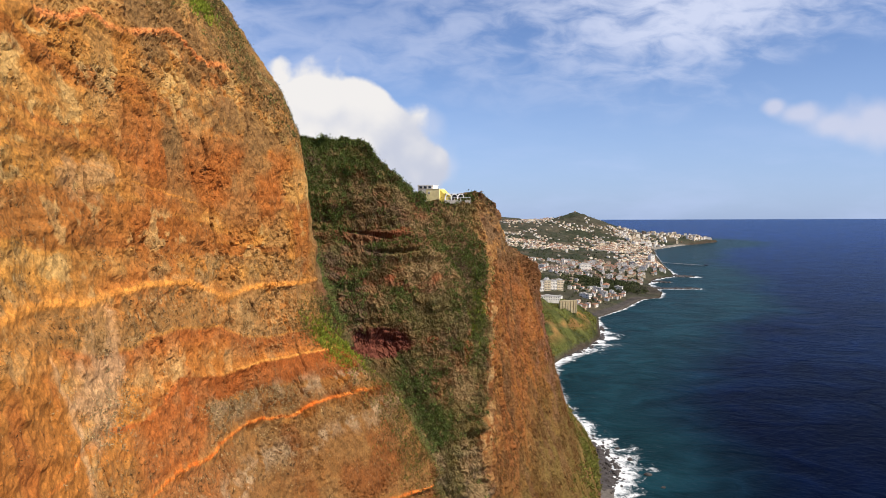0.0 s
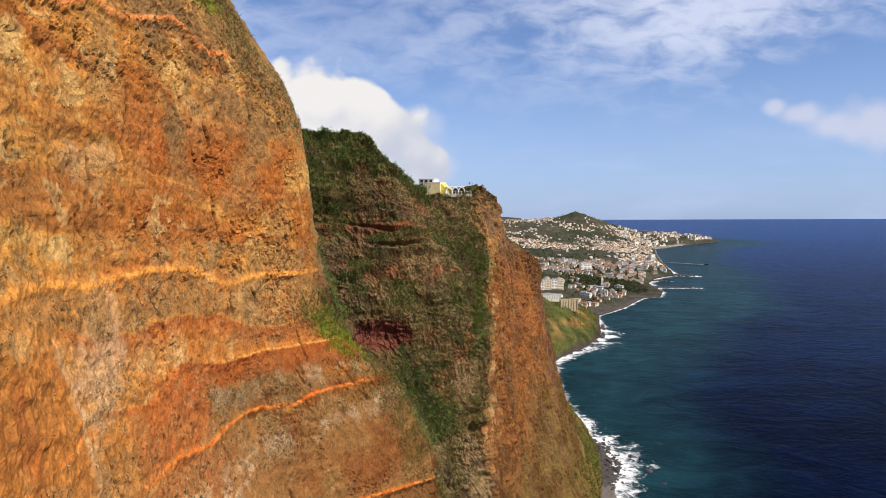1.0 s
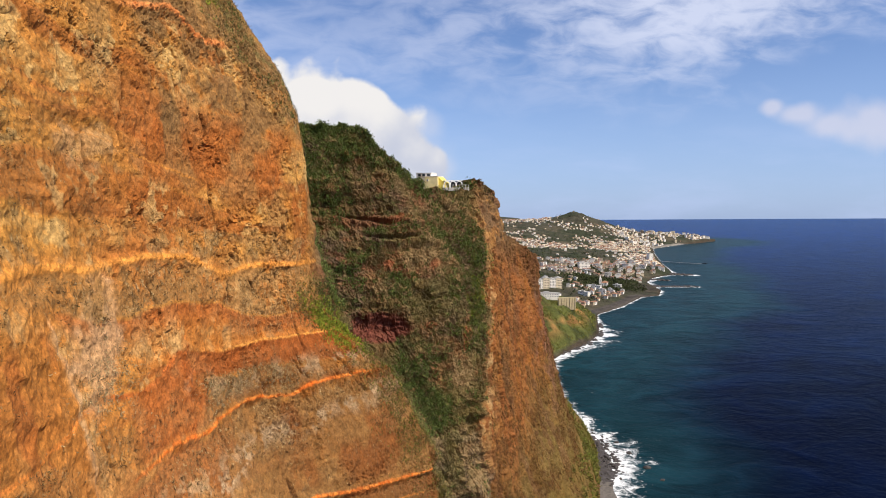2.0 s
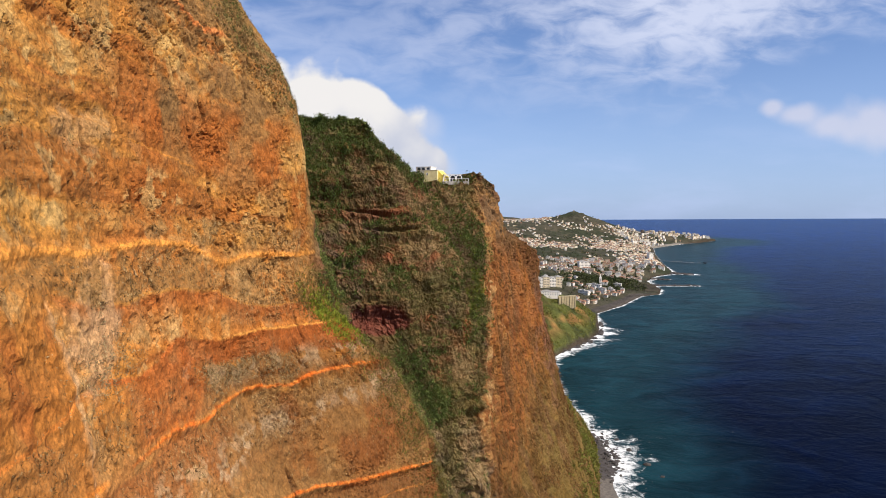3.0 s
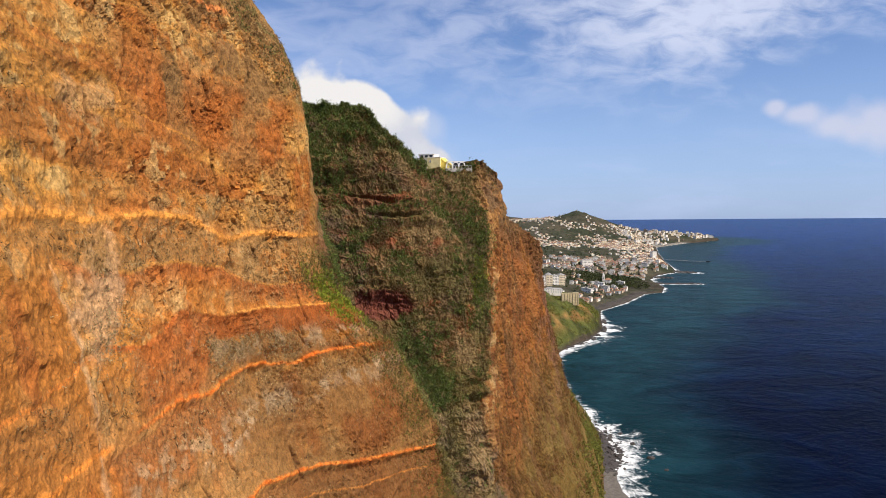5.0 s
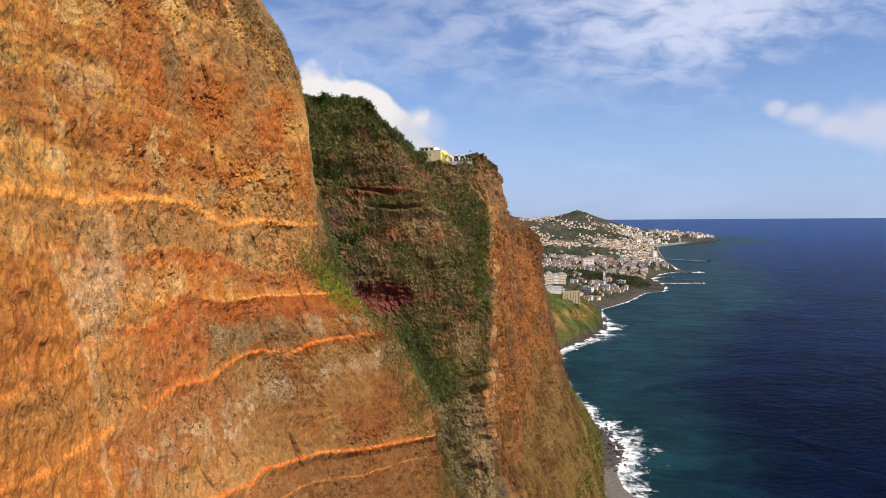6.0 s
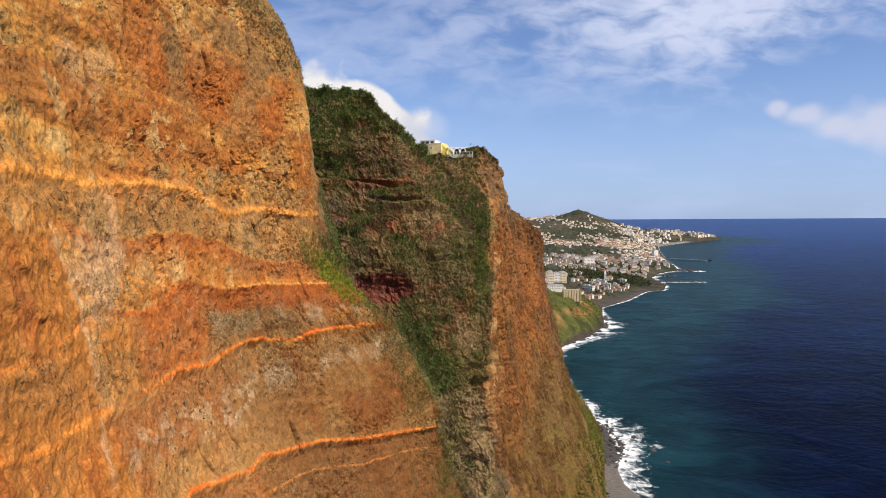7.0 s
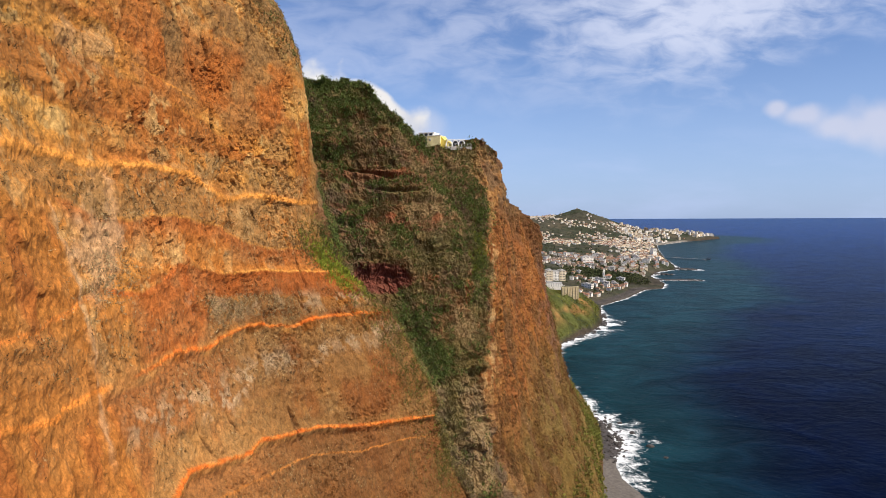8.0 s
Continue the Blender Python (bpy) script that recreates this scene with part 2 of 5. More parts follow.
LOW = ((40, 26, 204), (0, 46, 216))
STATIONS = [
    straight(-320, (266, -60), (230, -52), (180, -46), (100, -30), (0, 20)),
    straight(0, (266, -58), (230, -50), (200, -47), (180, -42), (150, -40), (100, -28), (0, 22)),
    straight(50, (266, -68), (230, -60), (205, -54), (180, -47), (150, -45), (100, -32), (0, 22)),
    straight(68, (266, -71), (230, -63), (205, -58), (180, -51), (158, -48.5), (148, -47), (100, -33), (0, 24)),
    straight(85, (266, -72), (230, -63), (203, -60), (184, -56.3), (177, -54.5), (148, -48.5), (100, -33), (0, 24)),
    straight(100, (266, -72), (227, -62), (204, -58.6), (184, -56), (178, -54.8), (165, -52), (148, -48.6), (100, -32), (0, 26)),
    straight(133, (266, -66), (232, -57), (219, -53), (180, -49.5), (165, -47), (148, -44), (136, -38.8), (100, -24), (0, 30)),
    station((266, -71, 171), (253, -59.5, 171), (241, -52, 171), (228, -43.3, 170), (218, -39.2, 169), (203, -36.4, 167), (190, -36.6, 166), (176, -38.6, 166),
            (167, -36.5, 168), (160, -32, 174), (143, -15, 177), (124, -5, 178), (106, -2.5, 181), (81, 7, 190), *LOW),
    station((221, -58, 231), (204, -54, 216), (177, -50, 205.5), (160, -37, 198), (143, -22, 191), (124, -8, 187), (105, -1.5, 186), (80, 9, 192), *LOW),
    station((220, -45, 229), (204, -40, 219), (185, -36, 213.5), (173, -35, 204.5), (160, -27, 200), (135, -13.5, 196), (120, -4, 192), (105, 0, 189.5), (80, 11, 195), *LOW),
    station((220, -31, 229), (204, -30, 220), (185, -27, 213.5), (170, -23, 207), (154, -17, 202.4), (135, -11, 198), (120, -2, 194), (105, 1.5, 191), (80, 12, 196), *LOW),
    station((207, -17, 226), (182, -17, 214.5), (170, -16, 209.5), (154, -12, 204), (135, -7, 198.5), (129, -2, 196), (105, 3, 192), (80, 13, 198), (0, 50, 222)),
    station((198.3, -8, 238), (178, -5, 222), (161, -2, 210.8), (148, -2.5, 209), (129, 0, 197), (105, 5, 193.5), (80, 14, 200), (0, 54, 226)),
    station((197.6, 4, 245), (178, 8.5, 233), (162, 10, 222), (141, 8, 211), (116, 9, 199.5), (95, 13, 200), (80, 15, 204), (0, 58, 232)),
    station((202, 13.5, 250), (190, 14.5, 247), (180, 16.5, 240), (163, 17.5, 229), (140, 16, 217), (116, 13.5, 203), (95, 16.5, 208), (82, 18.5, 213), (40, 40, 224), (0, 66, 240)),
    station((197, 21.0, 255), (192, 22.8, 258), (163, 21.2, 240), (124, 20.5, 231), (110, 24, 236), (96, 23.5, 225), (82, 24, 224), (48, 46, 248), (0, 78, 268)),
    station((178, 29, 298), (162, 32.5, 300), (130, 34, 285), (104, 38, 280), (83, 42, 272), (68, 46, 268), (48, 62, 280), (0, 90, 300)),
    station((163, 51, 334), (157, 53.5, 338), (136, 54.5, 338), (104, 54, 324), (90, 59, 321), (60, 68, 318), (30, 81, 326), (6, 90, 338), (0, 92, 341)),
    station((161, 51, 362), (130, 57.5, 360), (110, 63, 368), (92, 69, 378), (51, 83, 394), (22, 98, 407), (8, 108, 416), (0, 111, 419)),
    station((158, 28, 430), (100, 58, 445), (50, 86, 455), (12, 112, 461), (0, 120, 466)),
    station((150, 20, 560), (100, 55, 560), (50, 82, 560), (8, 110, 560), (0, 116, 560)),
    station((120, 0, 700), (60, 70, 690), (30, 100, 680), (0, 128, 670)),
]
SPAN = [16, 10, 30, 60, 60, 140, 160, 50, 45, 45, 50, 50, 45, 40, 50, 110, 100, 60, 24, 12, 10]


def cliff_grid():
    v = np.concatenate([np.linspace(0, 0.30, 60)[:-1], np.linspace(0.30, 1.0, 610)])
    prof = []
    for zs, xs, ys in STATIONS:
        z = v * zs[-1]
        prof.append(np.stack([np.interp(z, zs, xs), np.interp(z, zs, ys), z], -1))
    cols = []
    for k, m in enumerate(SPAN):
        t = np.linspace(0, 1, m, endpoint=False)[:, None, None]
        cols.append(prof[k][None] * (1 - t) + prof[k + 1][None] * t)
    cols.append(prof[-1][None])
    return np.concatenate(cols).transpose(1, 0, 2)      # rows, columns, xyz


def softened(a, axis, n):
    for _ in range(n):
        b = a.copy()
        lo, mid, hi = [slice(None)] * 3, [slice(None)] * 3, [slice(None)] * 3
        lo[axis], mid[axis], hi[axis] = slice(0, -2), slice(1, -1), slice(2, None)
        b[tuple(mid)] = 0.25 * a[tuple(lo)] + 0.5 * a[tuple(mid)] + 0.25 * a[tuple(hi)]
        a = b
    return a


def line_of(*pts):
    a = np.array(pts)
    return lambda y: np.interp(y, a[:, 0], a[:, 1])


# heights of the coloured seams in the headland, by distance along it (y, z)
SEAM_TOP = line_of((60, 224), (92, 228), (103, 229), (109, 232), (116, 230), (134, 235), (140, 230.5), (154, 230), (171, 226))
SEAM_MID = line_of((60, 212), (91, 209.6), (98, 207), (103, 205), (115, 202), (126, 199.5), (138, 195.6), (170, 192.5))
SEAM_MAIN = line_of((50, 184), (73, 184.8), (83, 185.1), (90, 184.4), (94.5, 183.2), (102, 183.6), (111, 184), (122, 182.8), (129, 180.1), (135, 177.4), (143, 178.5), (155, 177.8), (166, 176.6))
SEAM_2 = line_of((84, 179.8), (94, 175.4), (102, 174.3), (108, 175), (117, 174.6), (132, 171.9), (138, 168), (147, 165.7), (165, 164.2))
SEAM_3 = line_of((88, 164.8), (101, 161.4), (107, 162.6), (114, 165.7), (129, 161.8), (142, 161), (161, 158.3), (172, 157))
SEAM_4 = line_of((84, 150), (99, 149.4), (106, 150.5), (117, 148.6), (129, 149.8), (136, 149.4), (144, 146.7), (152, 147.4), (167, 145.9), (176, 144.5))
SEAM_5 = line_of((70, 128), (92, 130.7), (98, 131.9), (116, 127.6), (120, 128.4), (131, 125.3), (139, 124.1), (151, 119.8), (163, 116.7), (181, 111.8))
SEAM_6 = line_of((80, 128), (105, 124.5), (118, 121.8), (136, 118.7), (149, 114), (166, 110.5), (180, 106))
SEAM_LOW = line_of((40, 155), (61, 153.3), (72, 150.5), (74.5, 151.3), (81, 150.9), (85, 150.5))
SEAM_LEFT = line_of((40, 162), (64, 162.2), (70, 161.8), (77, 162.4), (85, 163))


def rgb(*c):
    return np.array(c)


OCHRE, RUST, TAN = rgb(0.43, 0.172, 0.036), rgb(0.33, 0.100, 0.023), rgb(0.37, 0.200, 0.068)
SCRUB, PALE, EMBER = rgb(0.28, 0.152, 0.050), rgb(0.48, 0.32, 0.17), rgb(0.62, 0.150, 0.022)
HONEY, DUSK, BROWN = rgb(0.60, 0.285, 0.062), rgb(0.12, 0.052, 0.026), rgb(0.26, 0.115, 0.038)
OLIVE, MOSS = rgb(0.23, 0.165, 0.045), rgb(0.085, 0.085, 0.024)


def over(base, col, w):
    w = np.clip(w, 0, 1)[..., None]
    return base * (1 - w) + col * w


def build_cliff():
    G = cliff_grid()
    G = softened(softened(G, 1, 4), 0, 6)
    rows, cols, _ = G.shape
    where_at = np.concatenate([np.linspace(k, k + 1, m, endpoint=False) for k, m in enumerate(SPAN)] + [[len(SPAN)]])
    S = np.broadcast_to(where_at[None, :], (rows, cols))
    X, Y, Z = G[..., 0], G[..., 1], G[..., 2]
    head = smooth(S, 7.25, 6.95)                    # the headland's face
    ragged = 0.35 * fbm(X, Y, Z, 9, 3, 69)
    gully = smooth(S, 7.0, 7.4) * smooth(S + ragged, 14.3, 13.8)
    point = smooth(S + ragged, 13.8, 14.3)                   # the point beyond the gully
    crest = np.broadcast_to(Z[-1:], Z.shape) - Z
    # relief
    dc, dr = np.gradient(G, axis=1), np.gradient(G, axis=0)
    N = np.cross(dc, dr)
    N /= np.linalg.norm(N, axis=-1, keepdims=True) + 1e-9
    big = fbm(X, Y, Z, 28, 2, 1)
    lumps = fbm(X, Y, Z * 0.8, 7.0, 4, 2, 0.55)
    ridged = 1 - np.abs(fbm(X, Y, Z * 0.22, 5.0, 3, 5))
    chips = fbm(X, Y, Z * 0.7, 1.8, 3, 8, 0.6)
    ledge = fbm(X * 0.12, Y * 0.12, Z + 0.05 * Y + 1.5 * lumps, 3.2, 3, 11, 0.6)
    crag = 1 - np.abs(fbm(X, Y, Z * 0.6, 2.6, 3, 15, 0.6))
    D = 0.9 * big + 0.8 * lumps + 0.9 * (ridged - 0.6) + 0.55 * chips + 0.5 * ledge + 0.5 * (crag - 0.6)
    # joints: tall blocks, slabs and flakes
    along, high = X + Y + 0.7 * chips + 0.9 * lumps, Z + 0.9 * fbm(X, Y, Z, 4.0, 2, 29)
    tall, gap = facets(along, 0.72 * high + 0.2 * along, 2.4, 1)
    slab, _ = facets(along, 0.9 * high + 0.15 * along, 1.2, 2)
    flake, _ = facets(along, 0.85 * high, 0.62, 3)
    dark_joint = np.exp(-(gap / 0.10) ** 2)
    calm = 0.35 + 0.65 * smooth(Y, 86, 108)
    red_sheet = smooth(Z, 190, 197) * smooth(Z, 222, 214) * smooth(Y, 98, 120) * smooth(Y, 168, 156)
    corner = smooth(S, 6.45, 6.8) * smooth(Z, 172, 184)
    broken = smooth(fbm(X, Y, Z, 12, 3, 27) + 0.7 * smooth(Y, 112, 132) * smooth(Z, 177, 182) * smooth(Z, 205, 195) + 0.5 * corner + 0.5 * smooth(Z, 214, 222) - 0.45 * red_sheet - 0.9 * smooth(Y, 96, 86) * smooth(Z, 182, 174) - 0.5 * smooth(Y, 106, 90), -0.1, 0.55)
    D = 0.75 * D + head * ((0.10 + 0.75 * broken) * (0.62 * tall - 0.45 * dark_joint) + calm * ((0.17 + 0.45 * broken) * slab + (0.10 + 0.20 * broken) * flake))
    D = D - head * (0.66 * (ridged - 0.6) + 0.4 * lumps)
    rough_rock = 0.9 * tall - 0.5 * dark_joint + 0.5 * slab + 0.2 * flake
    ribs, groove = facets(along, 0.16 * high + 0.05 * along, 3.4, 4)
    D = D * (1 - 0.2 * head) + gully * (0.8 * rough_rock + 0.8 * lumps + 0.8 * ledge + 2.0 * (1 - np.abs(fbm((X + 0.55 * Z) * 1.0, Y, Z * 0.16, 11.0, 3, 65)) - 0.65))
    D = D + point * (-0.30 * ledge + 0.55 * rough_rock + 1.2 * ribs - 0.6 * np.exp(-(groove / 0.10) ** 2) + 1.5 * (1 - np.abs(fbm(X, Y + 0.35 * Z, Z * 0.2, 13.0, 4, 67)) - 0.65))
    for seam, lo, hi, deep in ((SEAM_MAIN, 0, 172, 0.30), (SEAM_4, 106, 180, 0.5), (SEAM_5, 88, 185, 0.85), (SEAM_3, 110, 172, 0.35), (SEAM_TOP, 95, 150, 0.6)):
        d = Z - seam(Y)
        D = D + head * smooth(Y, lo - 4, lo) * smooth(Y, hi + 4, hi) * deep * (0.8 * np.exp(-((d + 0.1) / 0.9) ** 2) - 0.6 * np.exp(-((d + 2.2) / 1.1) ** 2))
    # cracks in the headland
    rng = np.random.default_rng(44)
    split = np.zeros_like(Z)
    for _ in range(46):
        y0, z0, tall, lean = rng.uniform(70, 165), rng.uniform(120, 238), rng.uniform(1.5, 5.0), rng.uniform(-0.35, 0.35)
        split = np.maximum(split, np.exp(-((Y - y0 - lean * (Z - z0) + 0.5 * chips) / 0.30) ** 2) * np.exp(-((Z - z0) / tall) ** 4))
    split = split * head
    D = D - 1.1 * split
    # overhangs with dark hollows in the gully wall and the point
    def hollow(x, z, rx, rz, deep, tilt=0.0):
        q = ((X - x) / rx) ** 2 + ((Z - z - tilt * (X - x)) / rz) ** 2
        return deep * np.exp(-q ** 2)
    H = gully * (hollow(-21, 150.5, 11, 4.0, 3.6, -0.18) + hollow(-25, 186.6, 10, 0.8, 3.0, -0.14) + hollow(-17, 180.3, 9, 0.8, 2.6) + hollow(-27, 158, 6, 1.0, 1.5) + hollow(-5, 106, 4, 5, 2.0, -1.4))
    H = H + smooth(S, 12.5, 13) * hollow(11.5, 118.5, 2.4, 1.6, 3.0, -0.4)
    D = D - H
    D = D * (1 - 0.55 * smooth(S, 6.75, 6.92) * smooth(S, 7.85, 7.5) * smooth(Z, 158, 172))
    fade = smooth(np.broadcast_to(np.arange(rows)[:, None], Z.shape), 0, 14)
    D = D * fade
    P = G + N * D[..., None]
    P[..., 2] = np.maximum(P[..., 2], -2)
    # the colours of the rock
    wob = fbm(X, Y, Z, 9, 4, 21)
    fine = fbm(X, Y, Z, 2.2, 3, 25, 0.6)
    blot = fbm(X, Y, Z * 0.6, 14, 4, 31)
    drip = fbm(X, Y, Z * 0.15, 3.0, 3, 35)
    c = np.broadcast_to(OCHRE, (*Z.shape, 3)).copy()
    c = over(c, RUST, 0.85 * smooth(blot, 0.0, 0.55))
    c = over(c, TAN, 0.8 * smooth(fbm(X, Y, Z, 11, 4, 41), 0.10, 0.55))
    c = over(c, HONEY * 0.95, 0.55 * smooth(Y, 122, 85))
    c = over(c, HONEY, 0.5 * smooth(fbm(X, Y, Z, 6, 4, 45), 0.25, 0.7))
    crisp = fbm(X, Y, Z * 0.8, 4.5, 5, 47, 0.62)
    # beds that dip along the face: red clay, cream tuff and grey rubble
    bed = fbm(X * 0.06, Y * 0.06, Z + 0.17 * Y + 1.8 * wob, 6.5, 4, 49, 0.6)
    bed2 = fbm(X * 0.08, Y * 0.08, Z + 0.15 * Y + 2.2 * wob, 9.0, 3, 53, 0.6)
    c = over(c, RUST * 0.9, 0.7 * smooth(bed, 0.10, 0.42))
    c = over(c, rgb(0.49, 0.29, 0.100), 0.50 * smooth(-bed + 0.7 * crisp + 0.4 * fine, 0.20, 0.75))
    c = over(c, rgb(0.30, 0.17, 0.070), 0.45 * smooth(bed2 + 0.6 * crisp + 0.4 * fine, 0.25, 0.75))
    c = over(c, rgb(0.56, 0.37, 0.15), 0.5 * smooth(crisp + 0.3 * fine, 0.40, 0.70) * smooth(bed2, 0.25, -0.15))
    c = over(c, BROWN * 0.8, 0.3 * smooth(crisp, -0.38, -0.62))
    dm, d2, d3, d4, d5, dt = (Z - s(Y) for s in (SEAM_MAIN, SEAM_2, SEAM_3, SEAM_4, SEAM_5, SEAM_TOP))
    w2 = 0.8 * wob
    # a red sheet high on the face, grey-pink blotch at its foot
    c = over(c, over(RUST + 0 * c, BROWN * 1.1, smooth(wob, -0.1, 0.4)), 0.85 * smooth(Z + 2 * wob + 0.12 * (Y - 125), 195, 199) * smooth(Z + 2 * wob + 0.12 * (Y - 125), 219, 212) * smooth(Y, 100, 118) * smooth(Y + 6 * wob, 166, 152))
    c = over(c, TAN, 0.6 * smooth(dt + w2, -1, 2) + 0.0 * Z)
    c = over(c, rgb(0.215, 0.118, 0.047), 0.85 * smooth(Z + 4 * wob, 206, 214) * smooth(Y + 8 * wob, 108, 128) * smooth(crisp, 0.5, -0.2))
    brow = smooth(S + 0.09 * wob + 0.40 * smooth(Z, 214, 240), 6.68, 6.95) * smooth(Z + 4 * wob, 203, 216)
    c = over(c, over(SCRUB * 0.8 + 0 * c, rgb(0.14, 0.125, 0.045), smooth(fine, 0.0, 0.5)), 0.85 * brow * smooth(crisp + 0.6 * fine, -0.25, 0.35))
    under = smooth(dm + w2, 0.4, -0.8) * smooth(d2 + w2, -0.6, 0.6)
    c = over(c, SCRUB, 0.75 * under * smooth(fine, -0.7, 0.3) * smooth(Y, 60, 84))
    east = smooth(Y + 1.5 * wob, 84, 88)
    c = over(c, over(c, RUST, 0.8 * smooth(d2, -7, -1)), east * smooth(d2 + w2, 0.4, -0.6) * smooth(d3, -0.5, 0.5))
    c = over(c, PALE, 0.75 * smooth(((Y - 92 - 0.35 * (Z - 171)) / 8) ** 2 + ((Z - 171) / 8) ** 2 + 1.1 * wob + 0.5 * fine, 1.3, 0.2))
    c = over(c, PALE, 0.4 * smooth(((Y - 100) / 7) ** 2 + ((Z - 203) / 3.5) ** 2 + 1.5 * wob + 0.8 * fine, 0.9, -0.2))
    c = over(c, RUST * 0.95, 0.95 * east * smooth(d3 + 0.3 * wob, 0.2, -0.3) * smooth(d3 + 0.05 * (Y - 120), -5.2, -4.2) * smooth(Y, 100, 118))
    c = over(c, over(TAN * 0.95 + 0 * c, SCRUB, smooth(fine, -0.1, 0.5)), 0.6 * east * smooth(Y + 4 * wob, 114, 126) * smooth(d3 + 0.05 * (Y - 120), -4.6, -6.0) * smooth(d4 + w2, 0.5, 1.6) * smooth(wob, -0.5, 0.1))
    c = over(c, over(RUST * 1.05 + 0 * c, BROWN * 1.3, smooth(wob, -0.1, 0.4)), 0.75 * east * smooth(Y, 94, 100) * smooth(Y + 4 * wob, 128, 118) * smooth(d3 + 0.6 * wob, 0.2, -0.6) * smooth(d4, 0.3, 1.5))
    c = over(c, TAN * 0.95, 0.7 * east * smooth(d4, -1, -3) * smooth(d5, -1, 1))
    c = over(c, RUST * 0.9, 0.6 * east * smooth(d4, -1, -2) * smooth(d5, 1, 3) * smooth(blot, 0.0, 0.4))
    c = over(c, PALE * 0.95, 0.8 * east * smooth(d4 + 7.5 + 1.5 * wob, 3.2, 0.5) * smooth(d4 + 7.5 + 1.5 * wob, -3.2, -0.5) * smooth(fine, -0.1, 0.45))
    rubble = np.exp(-((d4 + 8.5 - 0.10 * (Y - 135)) / 2.2) ** 2) * smooth(Y, 104, 112) + 0.8 * np.exp(-((d3 + 7.5) / 2.2) ** 2) * smooth(Y, 110, 120)
    c = over(c, rgb(0.56, 0.42, 0.25), 0.85 * rubble * smooth(fbm(X, Y, Z, 3.0, 4, 59, 0.65) + 0.4 * wob, 0.15, 0.5))
    c = over(c, BROWN * 1.15, 0.85 * smooth(d5, -0.6, -1.8) * smooth(Y, 84, 100))
    c = over(c, TAN * 0.8, 0.5 * smooth(d5, -9, -16) * smooth(wob, -0.2, 0.4))
    west = smooth(Y + 1.5 * wob, 86, 82) * smooth(Z, 180, 174)
    c = over(c, OCHRE * 0.95, 0.8 * west)
    c = over(c, RUST, west * 0.6 * smooth(drip, 0.1, 0.6))
    # colour darkened towards the low far end, to offset the sun it catches
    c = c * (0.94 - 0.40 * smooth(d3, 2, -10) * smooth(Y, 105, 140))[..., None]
    vein = np.interp(Z, (143, 150, 155, 161, 170, 177), (80.8, 83.2, 84, 85, 84.6, 83.2))
    c = over(c, PALE, 0.55 * np.exp(-((Y - vein + 0.4 * fine) / 0.6) ** 2) * smooth(Z, 138, 146) * smooth(Z, 180, 176))
    for seam, lo, hi, col, wide in (
        (SEAM_TOP, 96, 150, rgb(0.66, 0.23, 0.070), 1.0), (SEAM_MAIN, 0, 172, rgb(0.64, 0.285, 0.058), 1.05), (SEAM_2, 100, 170, HONEY * 0.8, 0.35), (SEAM_3, 130, 176, HONEY, 0.4),
        (SEAM_3, 90, 112, RUST * 1.25, 0.7), (SEAM_4, 92, 172, EMBER * 0.92, 0.62), (SEAM_5, 88, 184, EMBER * 0.92, 0.66), (SEAM_6, 100, 176, OCHRE * 1.15, 0.3),
        (SEAM_LOW, 0, 86, rgb(0.66, 0.245, 0.045), 0.8), (SEAM_LEFT, 0, 86, rgb(0.60, 0.215, 0.042), 0.6), (SEAM_MID, 92, 132, OCHRE * 1.15, 0.35)):
        d = Z - seam(Y) + 0.25 * fine + 0.10 * wob
        edge = smooth(Y + 3 * wob, lo - 1, lo + 3) * smooth(Y + 3 * wob, hi + 3, hi - 3)
        c = over(c, col, edge * np.exp(-(d / (0.62 * wide)) ** 4) * (0.5 + 0.5 * smooth(wob + fine, -1.0, -0.2)))
        if seam in (SEAM_MAIN, SEAM_4, SEAM_5):
            c = over(c, HONEY * 0.95, 0.75 * edge * np.exp(-((d - 0.1) / 0.2) ** 2) * smooth(fine, -0.4, 0.1))
    c = over(c, c * 0.9, smooth(d5, 0, -6) * smooth(Y, 84, 100))
    # the cracks' shade, painted as dark lines over the carved grooves
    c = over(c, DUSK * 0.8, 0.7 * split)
    c = c * rgb(1.03, 0.95, 0.90)
    c = c * (1 + smooth(dm, 0, 4)[..., None] * rgb(-0.04, 0.05, 0.03))
    # gully wall
    g = np.broadcast_to(rgb(0.13, 0.075, 0.030), c.shape).copy()
    g = over(g, rgb(0.105, 0.068, 0.040), smooth(blot, -0.1, 0.5))
    g = over(g, rgb(0.24, 0.165, 0.080), 0.7 * smooth(wob, 0.15, 0.6))
    g = over(g, rgb(0.19, 0.075, 0.030), 0.5 * smooth(fbm(X, Y, Z * 1.6, 7, 3, 57), 0.2, 0.55))
    g = over(g, rgb(0.21, 0.155, 0.085), 0.8 * smooth(Z, 119, 115) * smooth(Z, 106, 112) * smooth(fine, -0.4, 0.2))
    g = over(g, over(rgb(0.115, 0.085, 0.052) + 0 * g, rgb(0.23, 0.155, 0.075), smooth(wob + 0.5 * fine, 0.0, 0.5)), 0.85 * smooth(Z, 112, 108) * smooth(Z, 74, 84))
    g = over(g, MOSS, 0.55 * smooth(fbm(X, Y, Z, 12, 4, 51), -0.15, 0.35))
    # red rock of the big hollow, its shade painted in as a darker red
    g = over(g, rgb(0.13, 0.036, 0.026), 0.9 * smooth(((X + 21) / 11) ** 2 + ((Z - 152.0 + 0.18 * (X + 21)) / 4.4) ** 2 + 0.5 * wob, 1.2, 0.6))
